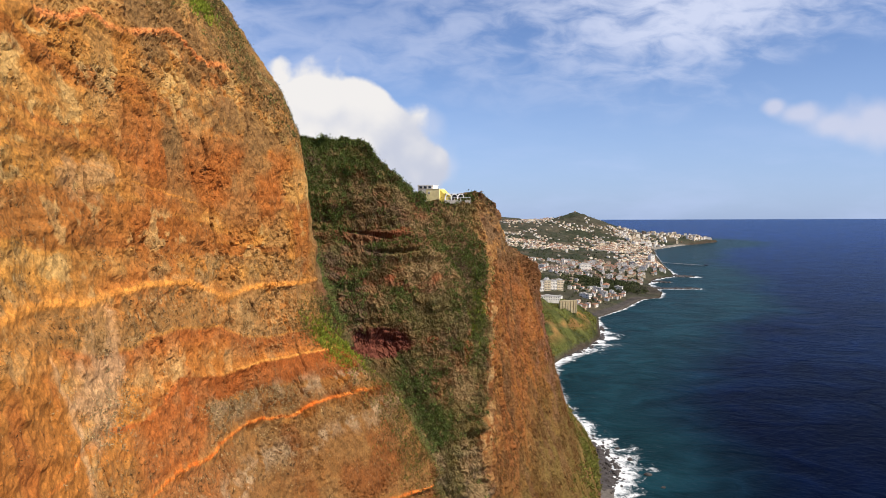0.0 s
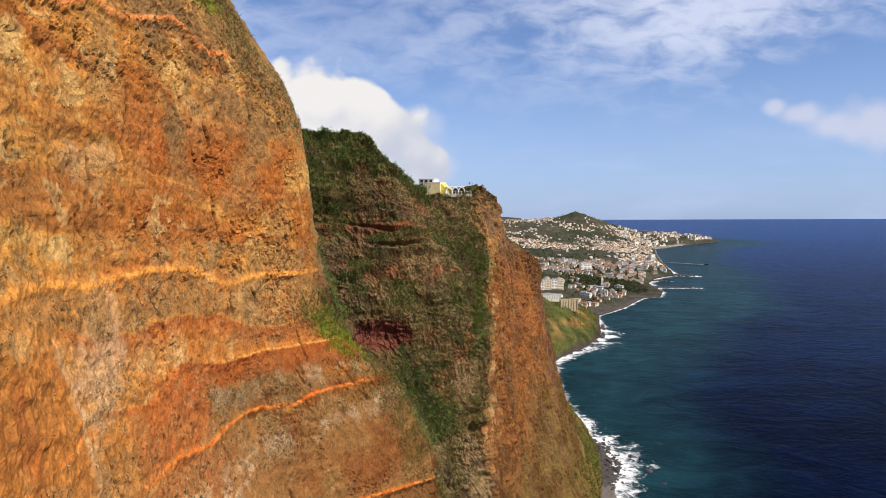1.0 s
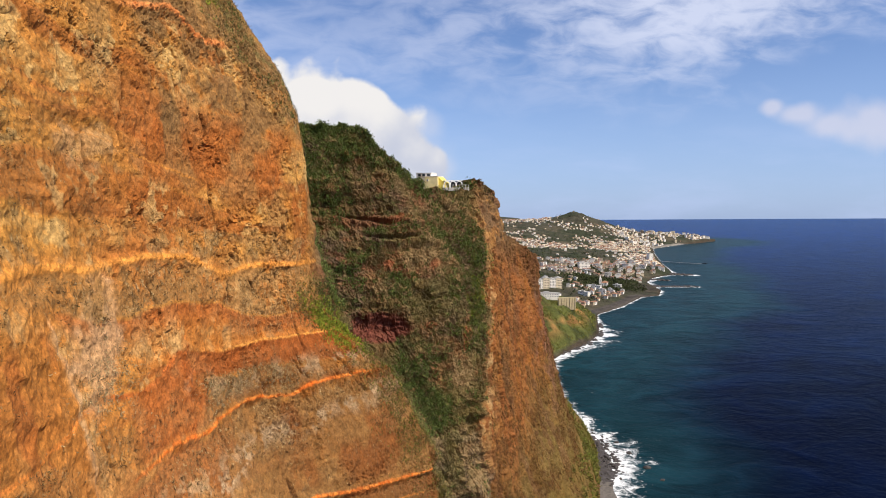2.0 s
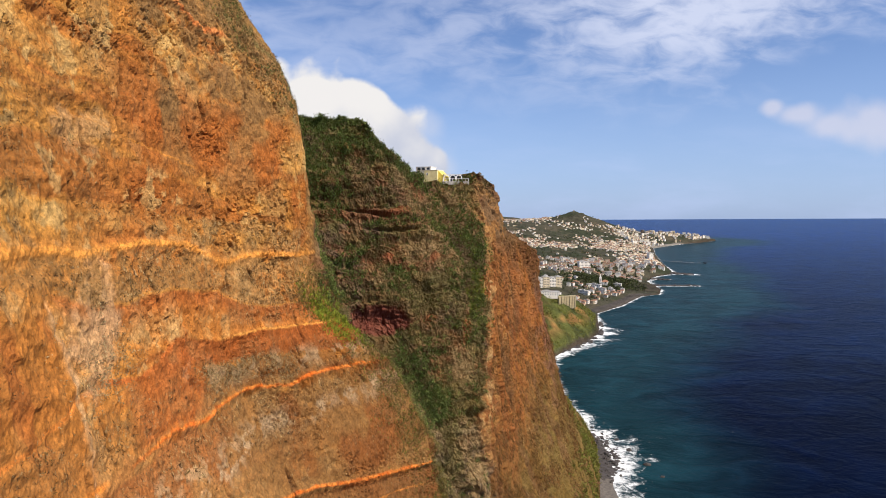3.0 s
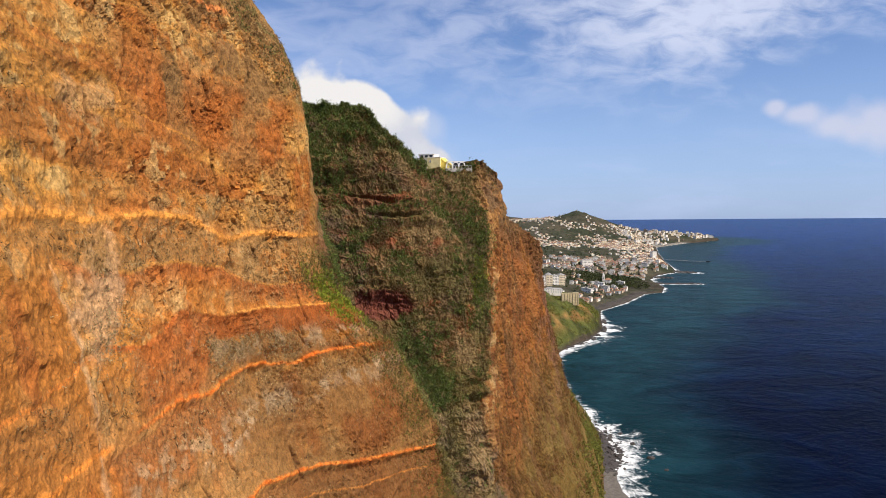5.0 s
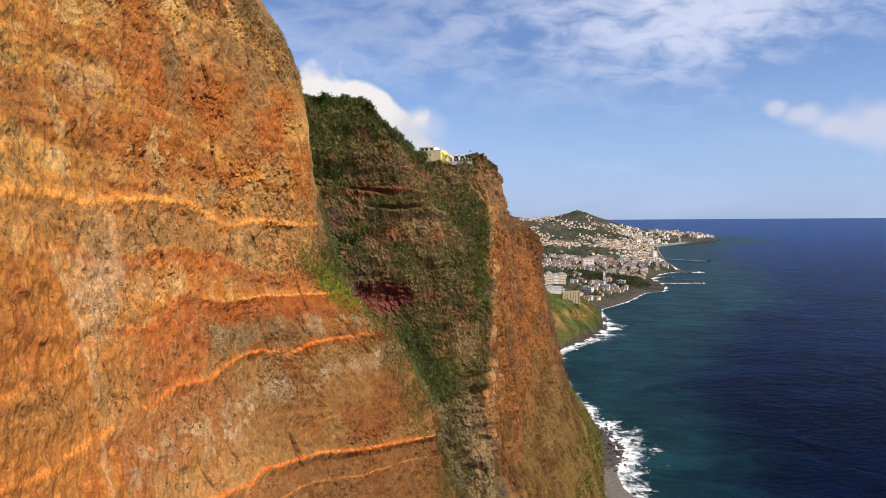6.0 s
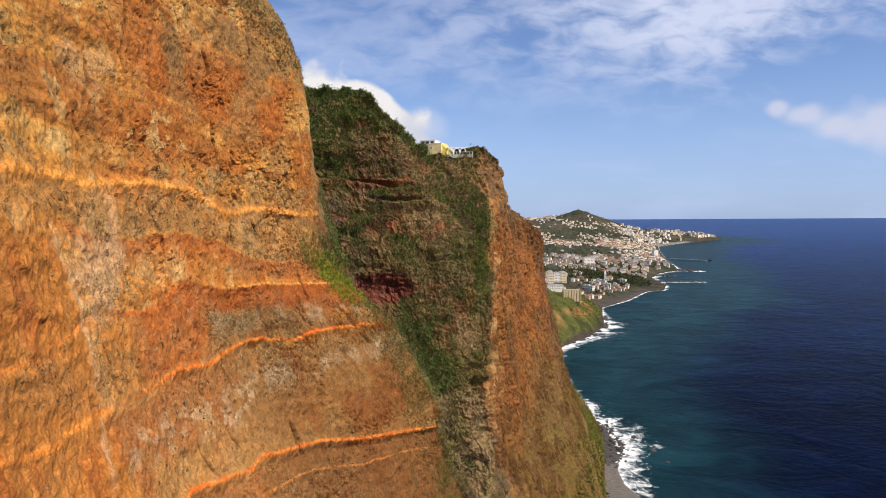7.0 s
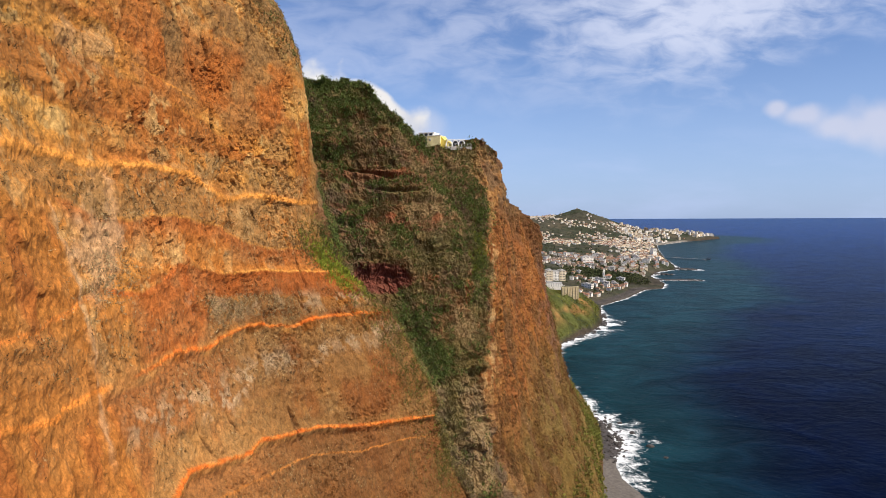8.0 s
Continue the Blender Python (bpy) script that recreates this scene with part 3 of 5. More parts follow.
    for x, z, rx, rz in ((-15, 187, 4, 1.6), (-18, 171.8, 2, 1.6), (-2.3, 170.5, 2, 1.5), (-3.5, 150.5, 2, 1.0), (8, 144, 2, 4)):
        g = over(g, rgb(0.27, 0.075, 0.03), 0.7 * smooth(((X - x) / rx) ** 2 + ((Z - z) / rz) ** 2 + 0.7 * fine, 1.1, 0.5))
    c_red = smooth(fbm(X * 0.1, Y * 0.1, Z + 0.14 * X + 1.2 * wob, 5.0, 3, 63), 0.12, 0.4) * smooth(Z, 160, 170) * smooth(Z, 198, 190) * smooth(X, 2, -8)
    g = over(g, rgb(0.17, 0.060, 0.030), 0.65 * c_red)
    # shade under the overhanging ledge, painted as a dark band along the bedding
    ledge_shade = np.exp(-((Z - 184.5 + 0.14 * (X + 22)) / 2.2) ** 2) * smooth(X, -38, -30) * smooth(X, -2, -8)
    g = over(g, DUSK, 0.8 * ledge_shade)
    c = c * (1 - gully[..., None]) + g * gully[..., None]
    # the point
    p = np.broadcast_to(rgb(0.250, 0.088, 0.025), c.shape).copy()
    p = over(p, OCHRE * 0.62, 0.75 * smooth(drip, 0.1, 0.6))
    p = over(p, BROWN * 0.6, 0.8 * smooth(blot, 0.0, 0.5))
    p = over(p, OLIVE * 0.6, 0.7 * smooth(S + 0.02 * (118 - Z) + 0.9 * wob, 15.6, 17.0) * smooth(Z + 10 * wob, 118, 85))
    p = over(p, OLIVE * 0.6, 0.6 * smooth(Z + 14 * wob, 100, 60))
    p = over(p, TAN * 0.9, 0.8 * smooth(S, 15.2, 14.2) * smooth(fine + wob, 0.1, 0.6))
    p = over(p, rgb(0.46, 0.31, 0.14), 0.8 * smooth(S, 14.6, 14.25) * smooth(Z, 108, 122) * smooth(Z, 186, 172) * smooth(fine + 0.6 * crisp, 0.15, 0.5))
    p = over(p, rgb(0.155, 0.092, 0.045), 0.95 * smooth(crest + 9 * wob, 36, 14) * smooth(Z, 160, 176))
    p = over(p, TAN * 0.8, 0.6 * smooth(crest, 40, 20) * smooth(fine + 0.5 * wob, 0.2, 0.6) * smooth(Z, 160, 176))
    rill = 1 - np.abs(fbm(X, Y + 0.35 * Z, Z * 0.2, 13.0, 4, 67))
    # shade painted into the grooves, ribs picked out in brighter ochre
    p = over(p, DUSK, 0.55 * smooth(rill + 0.15 * fine, 0.62, 0.42))
    p = over(p, OCHRE * 0.85, 0.35 * smooth(rill + 0.2 * fine, 0.88, 1.0) * smooth(Z, 75, 100))
    # the shaded right edge, painted in as dark purple-brown
    p = over(p, rgb(0.15, 0.07, 0.055), 0.7 * smooth(S + 0.5 * wob, 16.9, 17.5) * smooth(Z + 12 * wob, 70, 105))
    p = over(p, DUSK, smooth(Z, 9, 4))
    c = c * (1 - point[..., None]) + 0.9 * p * point[..., None]
    loose = 0.32 + 0.55 * fbm(X, Y, Z, 8, 3, 55) + 0.5 * under + 0.0 * d4
    loose = loose + 0.5 * east * smooth(d3, -4, -6) * smooth(d4, 0.5, 1.6) - 0.6 * red_sheet
    for seam in (SEAM_MAIN, SEAM_3, SEAM_4, SEAM_5, SEAM_LOW):
        loose = loose - 1.2 * np.exp(-((Z - seam(Y)) / 1.4) ** 2)
    loose = loose - 0.35 * west + 0.5 * smooth(bed2 + 0.6 * crisp, 0.22, 0.62) + 0.6 * brow
    loose = np.clip(loose * head + (0.35 + 0.5 * wob) * (1 - head), 0, 1)
    # the top runs inland
    inland = np.array([-0.94, 0.34, 0.0])
    caps, capc = [], []
    top = P[-1]
    for k, dist in enumerate((1.0, 2.5, 5, 9, 15, 25, 40, 70, 120, 200)):
        r = top + inland * dist
        r[:, 2] += -0.18 * min(dist, 8) - 0.02 * dist + 0.3 * min(dist, 2) * 0.5 * grit(r[:, 0], r[:, 1], r[:, 0] * 0, 4.0, 3)
        caps.append(r), capc.append(np.broadcast_to(OLIVE * 0.8, (cols, 3)))
    P2, c2 = np.concatenate([P, np.array(caps)]), np.concatenate([c, np.array(capc)])
    me = grid_mesh("cliff", P2[..., 0], P2[..., 1], P2[..., 2], ROCK, np.broadcast_to((where_at[:-1] > 14.02)[None], (len(P2) - 1, cols - 1)).ravel())
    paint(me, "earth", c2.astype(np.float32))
    me.attributes.new("scree", "FLOAT", "POINT").data.foreach_set("value", np.concatenate([loose, np.ones((len(caps), cols))]).ravel().astype(np.float32))
    ob = tagged(new("cliff", me), "tall ochre and rust sea cliff with orange seams and scrub", "cliff", kind="structure")
    return P, N, S, dict(fine=fine, crest=crest, brow=brow, loose=loose, ragged=ragged)


P, N, S, M = build_cliff()


# ---- plants on the cliff ----
def leaf_material(name, dark, light, dry, share):
    def build(n):
        r = n.add("ShaderNodeNewGeometry", 8)
        p = where(n)
        big = n.noise(p, 0.22, 4.0, 0.6)
        col = n.mix(r, dark, light)
        col = n.mix(n.span(n.math("ADD", n.math("MULTIPLY", n.noise(p, 2.7, 2.0), 0.4), n.math("MULTIPLY", big, 0.6)), 1 - share - 0.12, 1 - share + 0.12), col, dry)
        col = n.mix(1.0, col, n.ramp(n.noise(p, 0.85, 3.0, 0.6), (0.34, 0.55), (0.5, 1.0), (0.66, 1.45)), "MULTIPLY")
        return col, 0.85, None, 0, {"Specular IOR Level": 0.2}
    return material(name, build)


GREEN = leaf_material("shrub_leaves", (0.026, 0.042, 0.011), (0.165, 0.215, 0.048), (0.185, 0.160, 0.052), 0.38)
WOODS = leaf_material("tree_leaves", (0.012, 0.020, 0.007), (0.065, 0.082, 0.024), (0.075, 0.060, 0.028), 0.42)
LIME = leaf_material("ledge_grass", (0.055, 0.075, 0.012), (0.19, 0.20, 0.030), (0.20, 0.155, 0.05), 0.45)
FRESH = leaf_material("fresh_grass", (0.11, 0.15, 0.012), (0.30, 0.34, 0.035), (0.24, 0.20, 0.05), 0.30)
DULL = leaf_material("dull_grass", (0.036, 0.028, 0.012), (0.31, 0.225, 0.105), (0.135, 0.120, 0.036), 0.5)
WITHERED = leaf_material("withered_grass", (0.050, 0.020, 0.008), (0.235, 0.105, 0.030), (0.110, 0.076, 0.020), 0.45)
STRAW = leaf_material("dry_grass", (0.075, 0.050, 0.018), (0.29, 0.190, 0.066), (0.14, 0.115, 0.030), 0.45)
TAWNY = leaf_material("tawny_grass", (0.10, 0.055, 0.020), (0.36, 0.215, 0.080), (0.17, 0.105, 0.035), 0.4)

BLEACHED = leaf_material("bleached_grass", (0.20, 0.135, 0.065), (0.46, 0.34, 0.17), (0.26, 0.19, 0.085), 0.4)


def scatter(name, label, weight, count, size, leaves, mat, slim=0.35, lift=0.5, category="shrubs", hang=0.0, clump=1, wide=0.8):
    """Tufts of pointed leaves on the cliff, more of them where weight is high."""
    rng = np.random.default_rng(len(name) * 7 + count)
    dc = np.linalg.norm(np.gradient(P, axis=1), axis=-1) * np.linalg.norm(np.gradient(P, axis=0), axis=-1)
    w = (np.clip(weight, 0, None) * dc).ravel()
    idx = np.repeat(rng.choice(w.size, -(-count // clump), p=w / w.sum()), clump)[:count]
    base, nor = P.reshape(-1, 3)[idx], N.reshape(-1, 3)[idx]
    if clump > 1:
        bush = np.repeat(wide * rng.uniform(0.5, 1.5, -(-count // clump)), clump)[:count, None]
        out = rng.normal(0, 0.55, (count, 3))
        out = out + nor * (np.abs((out * nor).sum(1)) - (out * nor).sum(1))[:, None]
        base = base + out * bush
    sz = size * rng.uniform(0.5, 1.6, count)
    k = count * leaves
    b, nn, s = np.repeat(base, leaves, 0), np.repeat(nor, leaves, 0), np.repeat(sz, leaves)
    root = b + rng.normal(0, 0.42, (k, 3)) * s[:, None] + nn * (0.25 * s)[:, None]
    way = nn * 0.7 + np.array([0, 0, lift]) + rng.normal(0, 0.55, (k, 3))
    way = way * (1 - hang) + hang * (np.array([0.25, 0, -1.0]) + 0.35 * nn + rng.normal(0, 0.22, (k, 3)))
    way /= np.linalg.norm(way, axis=1, keepdims=True)
    side = np.cross(way, rng.normal(0, 1, (k, 3)))
    side /= np.linalg.norm(side, axis=1, keepdims=True) + 1e-9
    length = (s * rng.uniform(0.45, 1.0, k))[:, None]
    tri = np.stack([root - side * length * slim, root + side * length * slim, root + way * length * 1.2], 1)
    return tagged(new(name, soup(name, tri, mat)), label, category, kind="stuff")


XX, YY, ZZ = P[..., 0], P[..., 1], P[..., 2]
patch = fbm(XX, YY, ZZ, 9, 4, 61)
clear = np.ones_like(ZZ)
for x, z, rx, rz in ((-21, 151.0, 11, 5.0), (-25, 185.8, 11, 2.2), (-17, 180.5, 9.5, 1.9), (-18, 171.8, 2, 1.6), (-2.3, 170.5, 2, 1.5)):
    clear *= smooth(((XX - x) / rx) ** 2 + ((ZZ - z) / rz) ** 2, 0.8, 1.3)
slope = np.where(ZZ > 172, smooth(S, 7.35, 7.6), smooth(S, 7.06, 7.3)) * smooth(S + M["ragged"], 14.2, 13.6) * clear
basin = smooth(ZZ, 121, 117) * smooth(ZZ, 76, 84)           # bare rock low in the gully
lush = np.exp(-((XX + 7) / 8) ** 2 - ((ZZ - 131) / 9) ** 2) + 0.8 * np.exp(-((XX + 14) / 4) ** 2 - ((ZZ - 163) / 4) ** 2) + 0.8 * np.exp(-((XX - 1) / 5) ** 2 - ((ZZ - 147) / 3) ** 2)
green = slope * (1 - 0.85 * smooth(S, 8.3, 7.5) * smooth(ZZ, 168, 158)) * (0.04 + 0.8 * smooth(S, 10.4, 9.0) * smooth(ZZ, 188, 200) + 0.5 * smooth(S, 12.0, 12.6) * smooth(ZZ, 150, 162) * smooth(ZZ, 194, 180) + 0.85 * smooth(patch, 0.02, 0.45) + 0.5 * smooth(S, 8.2, 7.6) * smooth(ZZ, 160, 175) + 0.7 * lush) * smooth(ZZ, 70, 95) * (1 - 0.93 * basin)
scatter("gully_shrubs", "dense dark green shrubs clinging to the gully wall", green, 38000, 0.46, 6, GREEN, 0.28, clump=9, wide=1.1)
scatter("gully_grass", "dry straw-coloured grass on the gully wall", slope * (0.3 + smooth(patch, 0.25, -0.3)) * smooth(ZZ, 70, 95) * (1 - 0.5 * basin), 30000, 0.55, 4, DULL, 0.13, 0.4, "grass", 0.2, clump=5, wide=0.8)
scatter("bleached_tufts", "pale bleached grass tufts dotted over the gully wall", slope * (0.15 + smooth(M["fine"], 0.0, 0.5)) * smooth(ZZ, 76, 95), 6000, 0.42, 5, BLEACHED, 0.17, 0.6, "grass")
ridge = np.exp(-((S - 7.03) / 0.13) ** 2) * smooth(ZZ, 176, 168) * smooth(ZZ, 84, 96) * smooth(patch, -0.25, 0.3)
fringe = smooth(S, 6.55, 6.95) * smooth(S, 8.3, 7.3) * smooth(ZZ, 174, 166) * smooth(ZZ, 80, 96) * (0.25 + smooth(patch, -0.2, 0.3))
scatter("fringe_grass", "olive grass fringing the edge of the headland", fringe, 12000, 0.45, 6, STRAW, 0.16, 0.4, "grass")
lime = 0.35 * fringe + 0.55 * smooth(S, 7.4, 7.7) * smooth(S, 10.4, 9.0) * smooth(ZZ, 184, 198) * smooth(patch, -0.3, 0.2) + ridge * (0.25 + np.exp(-((ZZ - 157) / 5) ** 2) * 3.0) + 1.6 * np.exp(-((S - 13.1) / 0.55) ** 2) * np.exp(-((ZZ - 164) / 9) ** 2) * smooth(patch, -0.2, 0.3)
scatter("ledge_grass", "bright yellow-green grass along the sloping ledge", lime, 11000, 0.45, 7, LIME, 0.18, 0.8, "grass")
glow = smooth(S, 6.74, 6.92) * smooth(S, 7.5, 7.2) * np.exp(-((ZZ - 158) / 5) ** 2) + 1.5 * np.exp(-((YY - 150) / 4) ** 2 - ((ZZ - 246) / 3) ** 2) + 0.25 * smooth(S, 12.2, 12.8) * smooth(S, 13.9, 13.4) * np.exp(-((ZZ - 160) / 9) ** 2) * smooth(patch, -0.1, 0.3)
scatter("fresh_grass", "fresh lime-green grass in a damp pocket", glow, 2900, 0.6, 7, FRESH, 0.2, 0.8, "grass")
brow = M["brow"] * smooth(S, 7.1, 6.98) + smooth(S, 5.5, 6.4) * smooth(S, 7.1, 6.98) * smooth(ZZ, 236, 244)
scatter("brow_scrub", "olive scrub and dry grass on the cliff brow", brow * (0.1 + smooth(patch, -0.15, 0.3)), 4500, 0.36, 6, STRAW, 0.16, 0.5, "grass")
scatter("brow_shrubs", "dull green shrubs along the rim of the cliff", brow * smooth(patch, 0.1, 0.4), 900, 0.36, 6, GREEN, 0.3)
loose = M["loose"] * smooth(S, 2.5, 3.0) * smooth(S, 7.0, 6.8) * smooth(ZZ, 85, 100)
scatter("face_scrub", "small dry tufts dotted over the rock face", loose ** 2, 5000, 0.21, 5, TAWNY, 0.32, 0.4, "grass")
scatter("dead_scrub", "small dead brown bushes dotted over the rock face", loose * smooth(M["fine"], -0.1, 0.4), 5000, 0.28, 5, WITHERED, 0.22, 0.3, "shrubs")
pale = np.exp(-((YY - 93) / 7) ** 2 - ((ZZ - 167) / 6) ** 2) + smooth(YY, 116, 128) * smooth(ZZ - SEAM_3(YY), -4.5, -6) * smooth(ZZ - SEAM_4(YY), 1, 2.5)
scatter("pale_tufts", "bleached grass tufts on the grey-tan bands of rock", pale * smooth(S, 7.0, 6.8) * smooth(patch, -0.3, 0.2), 2000, 0.28, 6, BLEACHED, 0.26, 0.4, "grass")
knob = smooth(S, 13.4, 13.8) * smooth(S, 15.2, 14.9) * smooth(M["crest"], 9, 1) * smooth(patch, -0.3, 0.2)
scatter("knob_scrub", "grey-green scrub on the rocky knob by the terrace", knob, 260, 0.38, 8, DULL)
east = smooth(S, 14.1, 14.8) * smooth(ZZ + 14 * patch, 135, 85) * smooth(ZZ, 3, 9) * smooth(S, 19.5, 18.8)
scatter("slope_grass", "pale dry grass covering the lower slope of the point", east * (0.15 + smooth(patch, -0.1, 0.4)), 17000, 1.0, 5, WITHERED, 0.09, 0, "grass", 0.85)
scatter("hanging_grass", "withered hanging grass streaked down the rust-coloured face", smooth(S, 14.0, 14.5) * smooth(S, 18.4, 17.9) * smooth(ZZ, 70, 100) * smooth(ZZ, 186, 168) * (0.2 + smooth(patch, 0, 0.4)), 9000, 0.9, 4, WITHERED, 0.08, 0, "grass", 0.9)
east = smooth(S, 14.5, 15.5) * 0.5 * smooth(ZZ + 14 * patch, 60, 25) * smooth(ZZ, 4, 10) * smooth(S, 19.5, 18.8) * smooth(patch, -0.2, 0.3) + 4 * np.exp(-((S - 17.95) / 0.13) ** 2) * np.exp(-((ZZ - 22) / 8) ** 2)
scatter("slope_shrubs", "green shrubs on the foot of the slope", east, 6000, 1.1, 7, LIME, 0.3, 0.5)
rim = smooth(M["crest"], 3.5, 0.5) * smooth(S, 7.3, 8) * smooth(S, 14.2, 13.6)
scatter("crest_shrubs", "bushy green shrubs along the crest of the gully", rim * (1 - 0.6 * smooth(S, 10.2, 10.8)) * (1 - 0.6 * smooth(S, 11.8, 12.2) * smooth(S, 13.6, 13.3)), 2600, 0.5, 9, GREEN)

# ---- sea, shore and land beyond ----
COAST = np.array([(20, -400), (22, 100), (46, 214), (62, 238), (78, 268), (92, 302), (104, 341), (112, 360), (109, 388), (111, 398), (127, 433), (128, 476), (119, 498), (113, 554), (114, 635),
                  (131, 715), (150, 745), (188, 789), (221, 849), (239, 928), (254, 992), (317, 1065), (380, 1162), (421, 1181), (446, 1240), (455, 1356), (500, 1440), (569, 1500), (594, 1600),
                  (633, 1768), (700, 2013), (769, 2233), (944, 2411), (1060, 2500), (1150, 2580), (1130, 2640), (900, 2800), (850, 3400), (900, 4200)], float)


def inland_of(x, y):
    """Distance inland of the coast; negative out at sea."""
    best = np.full(x.shape, 1e9)
    sign = np.ones(x.shape)
    for (x0, y0), (x1, y1) in zip(COAST[:-1], COAST[1:]):
        dx, dy = x1 - x0, y1 - y0
        t = np.clip(((x - x0) * dx + (y - y0) * dy) / (dx * dx + dy * dy), 0, 1)
        ox, oy = x - x0 - t * dx, y - y0 - t * dy
        d = ox * ox + oy * oy
        near = d < best
        best = np.where(near, d, best)
        sign = np.where(near, np.where(dx * oy - dy * ox >= 0, 1.0, -1.0), sign)
    return np.sqrt(best) * sign


def sea_nodes(n):
    p = where(n)
    shore = n.add("ShaderNodeAttribute", 2, attribute_name="shore")
    sep = n.tree.nodes.new("ShaderNodeSeparateXYZ")
    n.tree.links.new(p, sep.inputs[0])
    flat = n.add("ShaderNodeCombineXYZ", 0, {0: sep.outputs[0], 1: sep.outputs[1], 2: 0.0})
    swell = n.noise(n.scaled(flat, (0.7, 1.0, 1.0)), 0.030, 6.0, 0.58, 0.8)
    chop = n.noise(n.scaled(flat, (0.8, 1.0, 1.0)), 0.16, 5.0, 0.62, 0.5)
    patch = n.noise(n.scaled(flat, (0.5, 1.0, 1.0)), 0.0042, 5.0, 0.55, 0.7)
    near = n.span(n.math("ADD", n.math("ADD", shore, n.math("MINIMUM", n.math("MULTIPLY", n.math("SUBTRACT", sep.outputs[1], 520.0), 0.22), 110.0)), n.math("MULTIPLY", n.math("SUBTRACT", patch, 0.5), 210.0)), -165.0, -35.0)
    # navy patches in the water colour stand in for cloud shadows
    col = n.mix(n.span(patch, 0.36, 0.64), (0.0006, 0.0018, 0.0100), (0.0018, 0.0070, 0.028))
    # reflected sky and horizon haze painted in: paler and bluer with distance
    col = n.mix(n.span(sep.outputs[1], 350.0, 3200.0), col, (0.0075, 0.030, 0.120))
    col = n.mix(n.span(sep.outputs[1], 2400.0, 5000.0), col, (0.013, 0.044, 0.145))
    col = n.mix(near, col, (0.0066, 0.028, 0.037))
    col = n.mix(1.0, col, n.ramp(swell, (0.32, 0.62), (0.5, 1.0), (0.70, 1.6)), "MULTIPLY")
    # surf: torn white water by the shore
    lace = n.noise(n.scaled(flat, (1.0, 0.7, 1.0)), 0.21, 9.0, 0.72, 0.9)
    tear = n.noise(n.scaled(flat, (0.7, 1.0, 1.0)), 0.055, 6.0, 0.62, 0.6)
    reach = n.add("ShaderNodeMapRange", 0, {0: n.add("ShaderNodeAttribute", 2, attribute_name="surf"), 1: -1.0, 2: 0.0, 3: -0.34, 4: 0.27})
    f = n.math("ADD", n.math("ADD", reach, n.math("MULTIPLY", n.math("SUBTRACT", lace, 0.5), 1.0)), n.math("MULTIPLY", n.math("SUBTRACT", tear, 0.5), 1.3))
    foam = n.math("MULTIPLY", n.span(f, 0.00, 0.30), n.ramp(n.noise(flat, 0.5, 5.0, 0.65), (0.3, 0.70), (0.55, 1.0)))
    caps = n.math("MULTIPLY", n.span(n.noise(n.scaled(flat, (0.4, 1.0, 1.0)), 0.11, 4.0, 0.6), 0.735, 0.77), 0.35)
    foam = n.math("MAXIMUM", foam, caps)
    col = n.mix(foam, col, (0.80, 0.82, 0.82))
    rough = n.mix(foam, (0.30, 0.30, 0.30), (0.9, 0.9, 0.9))
    h = n.math("ADD", n.math("MULTIPLY", swell, 2.2), n.math("MULTIPLY", chop, 0.9))
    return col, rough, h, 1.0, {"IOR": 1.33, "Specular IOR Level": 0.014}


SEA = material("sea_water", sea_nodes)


SPITS = [(440, 1300, 546, 1296, 16), (560, 1500, 612, 1484, 22), (480, 1400, 520, 1392, 10)]


def build_sea():
    xs = np.concatenate([np.linspace(-6000, -200, 20)[:-1], np.linspace(-200, 60, 14)[:-1], np.linspace(60, 300, 100)[:-1], np.linspace(300, 1300, 75)[:-1], np.linspace(1300, 6000, 20)])
    ys = np.concatenate([np.linspace(-3000, 200, 20)[:-1], np.linspace(200, 330, 20)[:-1], np.linspace(330, 1300, 230)[:-1], np.linspace(1300, 2800, 110)[:-1], np.linspace(2800, 4940, 30)])
    X, Y = np.meshgrid(xs, ys)
    d = inland_of(X, Y)
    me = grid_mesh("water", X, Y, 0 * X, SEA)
    a = me.attributes.new("shore", "FLOAT", "POINT")
    a.data.foreach_set("value", d.ravel().astype(np.float32))
    wide = np.interp(Y, (300, 340, 400, 440, 480, 500, 560, 640, 720, 780, 860, 930, 960, 1170, 1200, 1260, 1300, 1500, 1700, 2800), (28, 34, 42, 56, 48, 34, 22, 17, 22, 52, 58, 20, 10, 11, 18, 12, 26, 24, 9, 8))
    b = me.attributes.new("surf", "FLOAT", "POINT")
    surf = np.where(d > 12, -3, np.clip(d / wide, -3, 1))
    for x0, y0, x1, y1, reach in SPITS:                      # white water round the rock spits
        t = np.clip(((X - x0) * (x1 - x0) + (Y - y0) * (y1 - y0)) / ((x1 - x0) ** 2 + (y1 - y0) ** 2), 0, 1)
        off = np.hypot(X - x0 - t * (x1 - x0), Y - y0 - t * (y1 - y0))
        surf = np.maximum(surf, np.where(d > 4, -3, np.clip((6 - off) / reach, -3, 0.15)))
    b.data.foreach_set("value", surf.ravel().astype(np.float32))
    tagged(new("water", me), "deep blue sea with white surf along the shore", "sea", kind="structure")


build_sea()


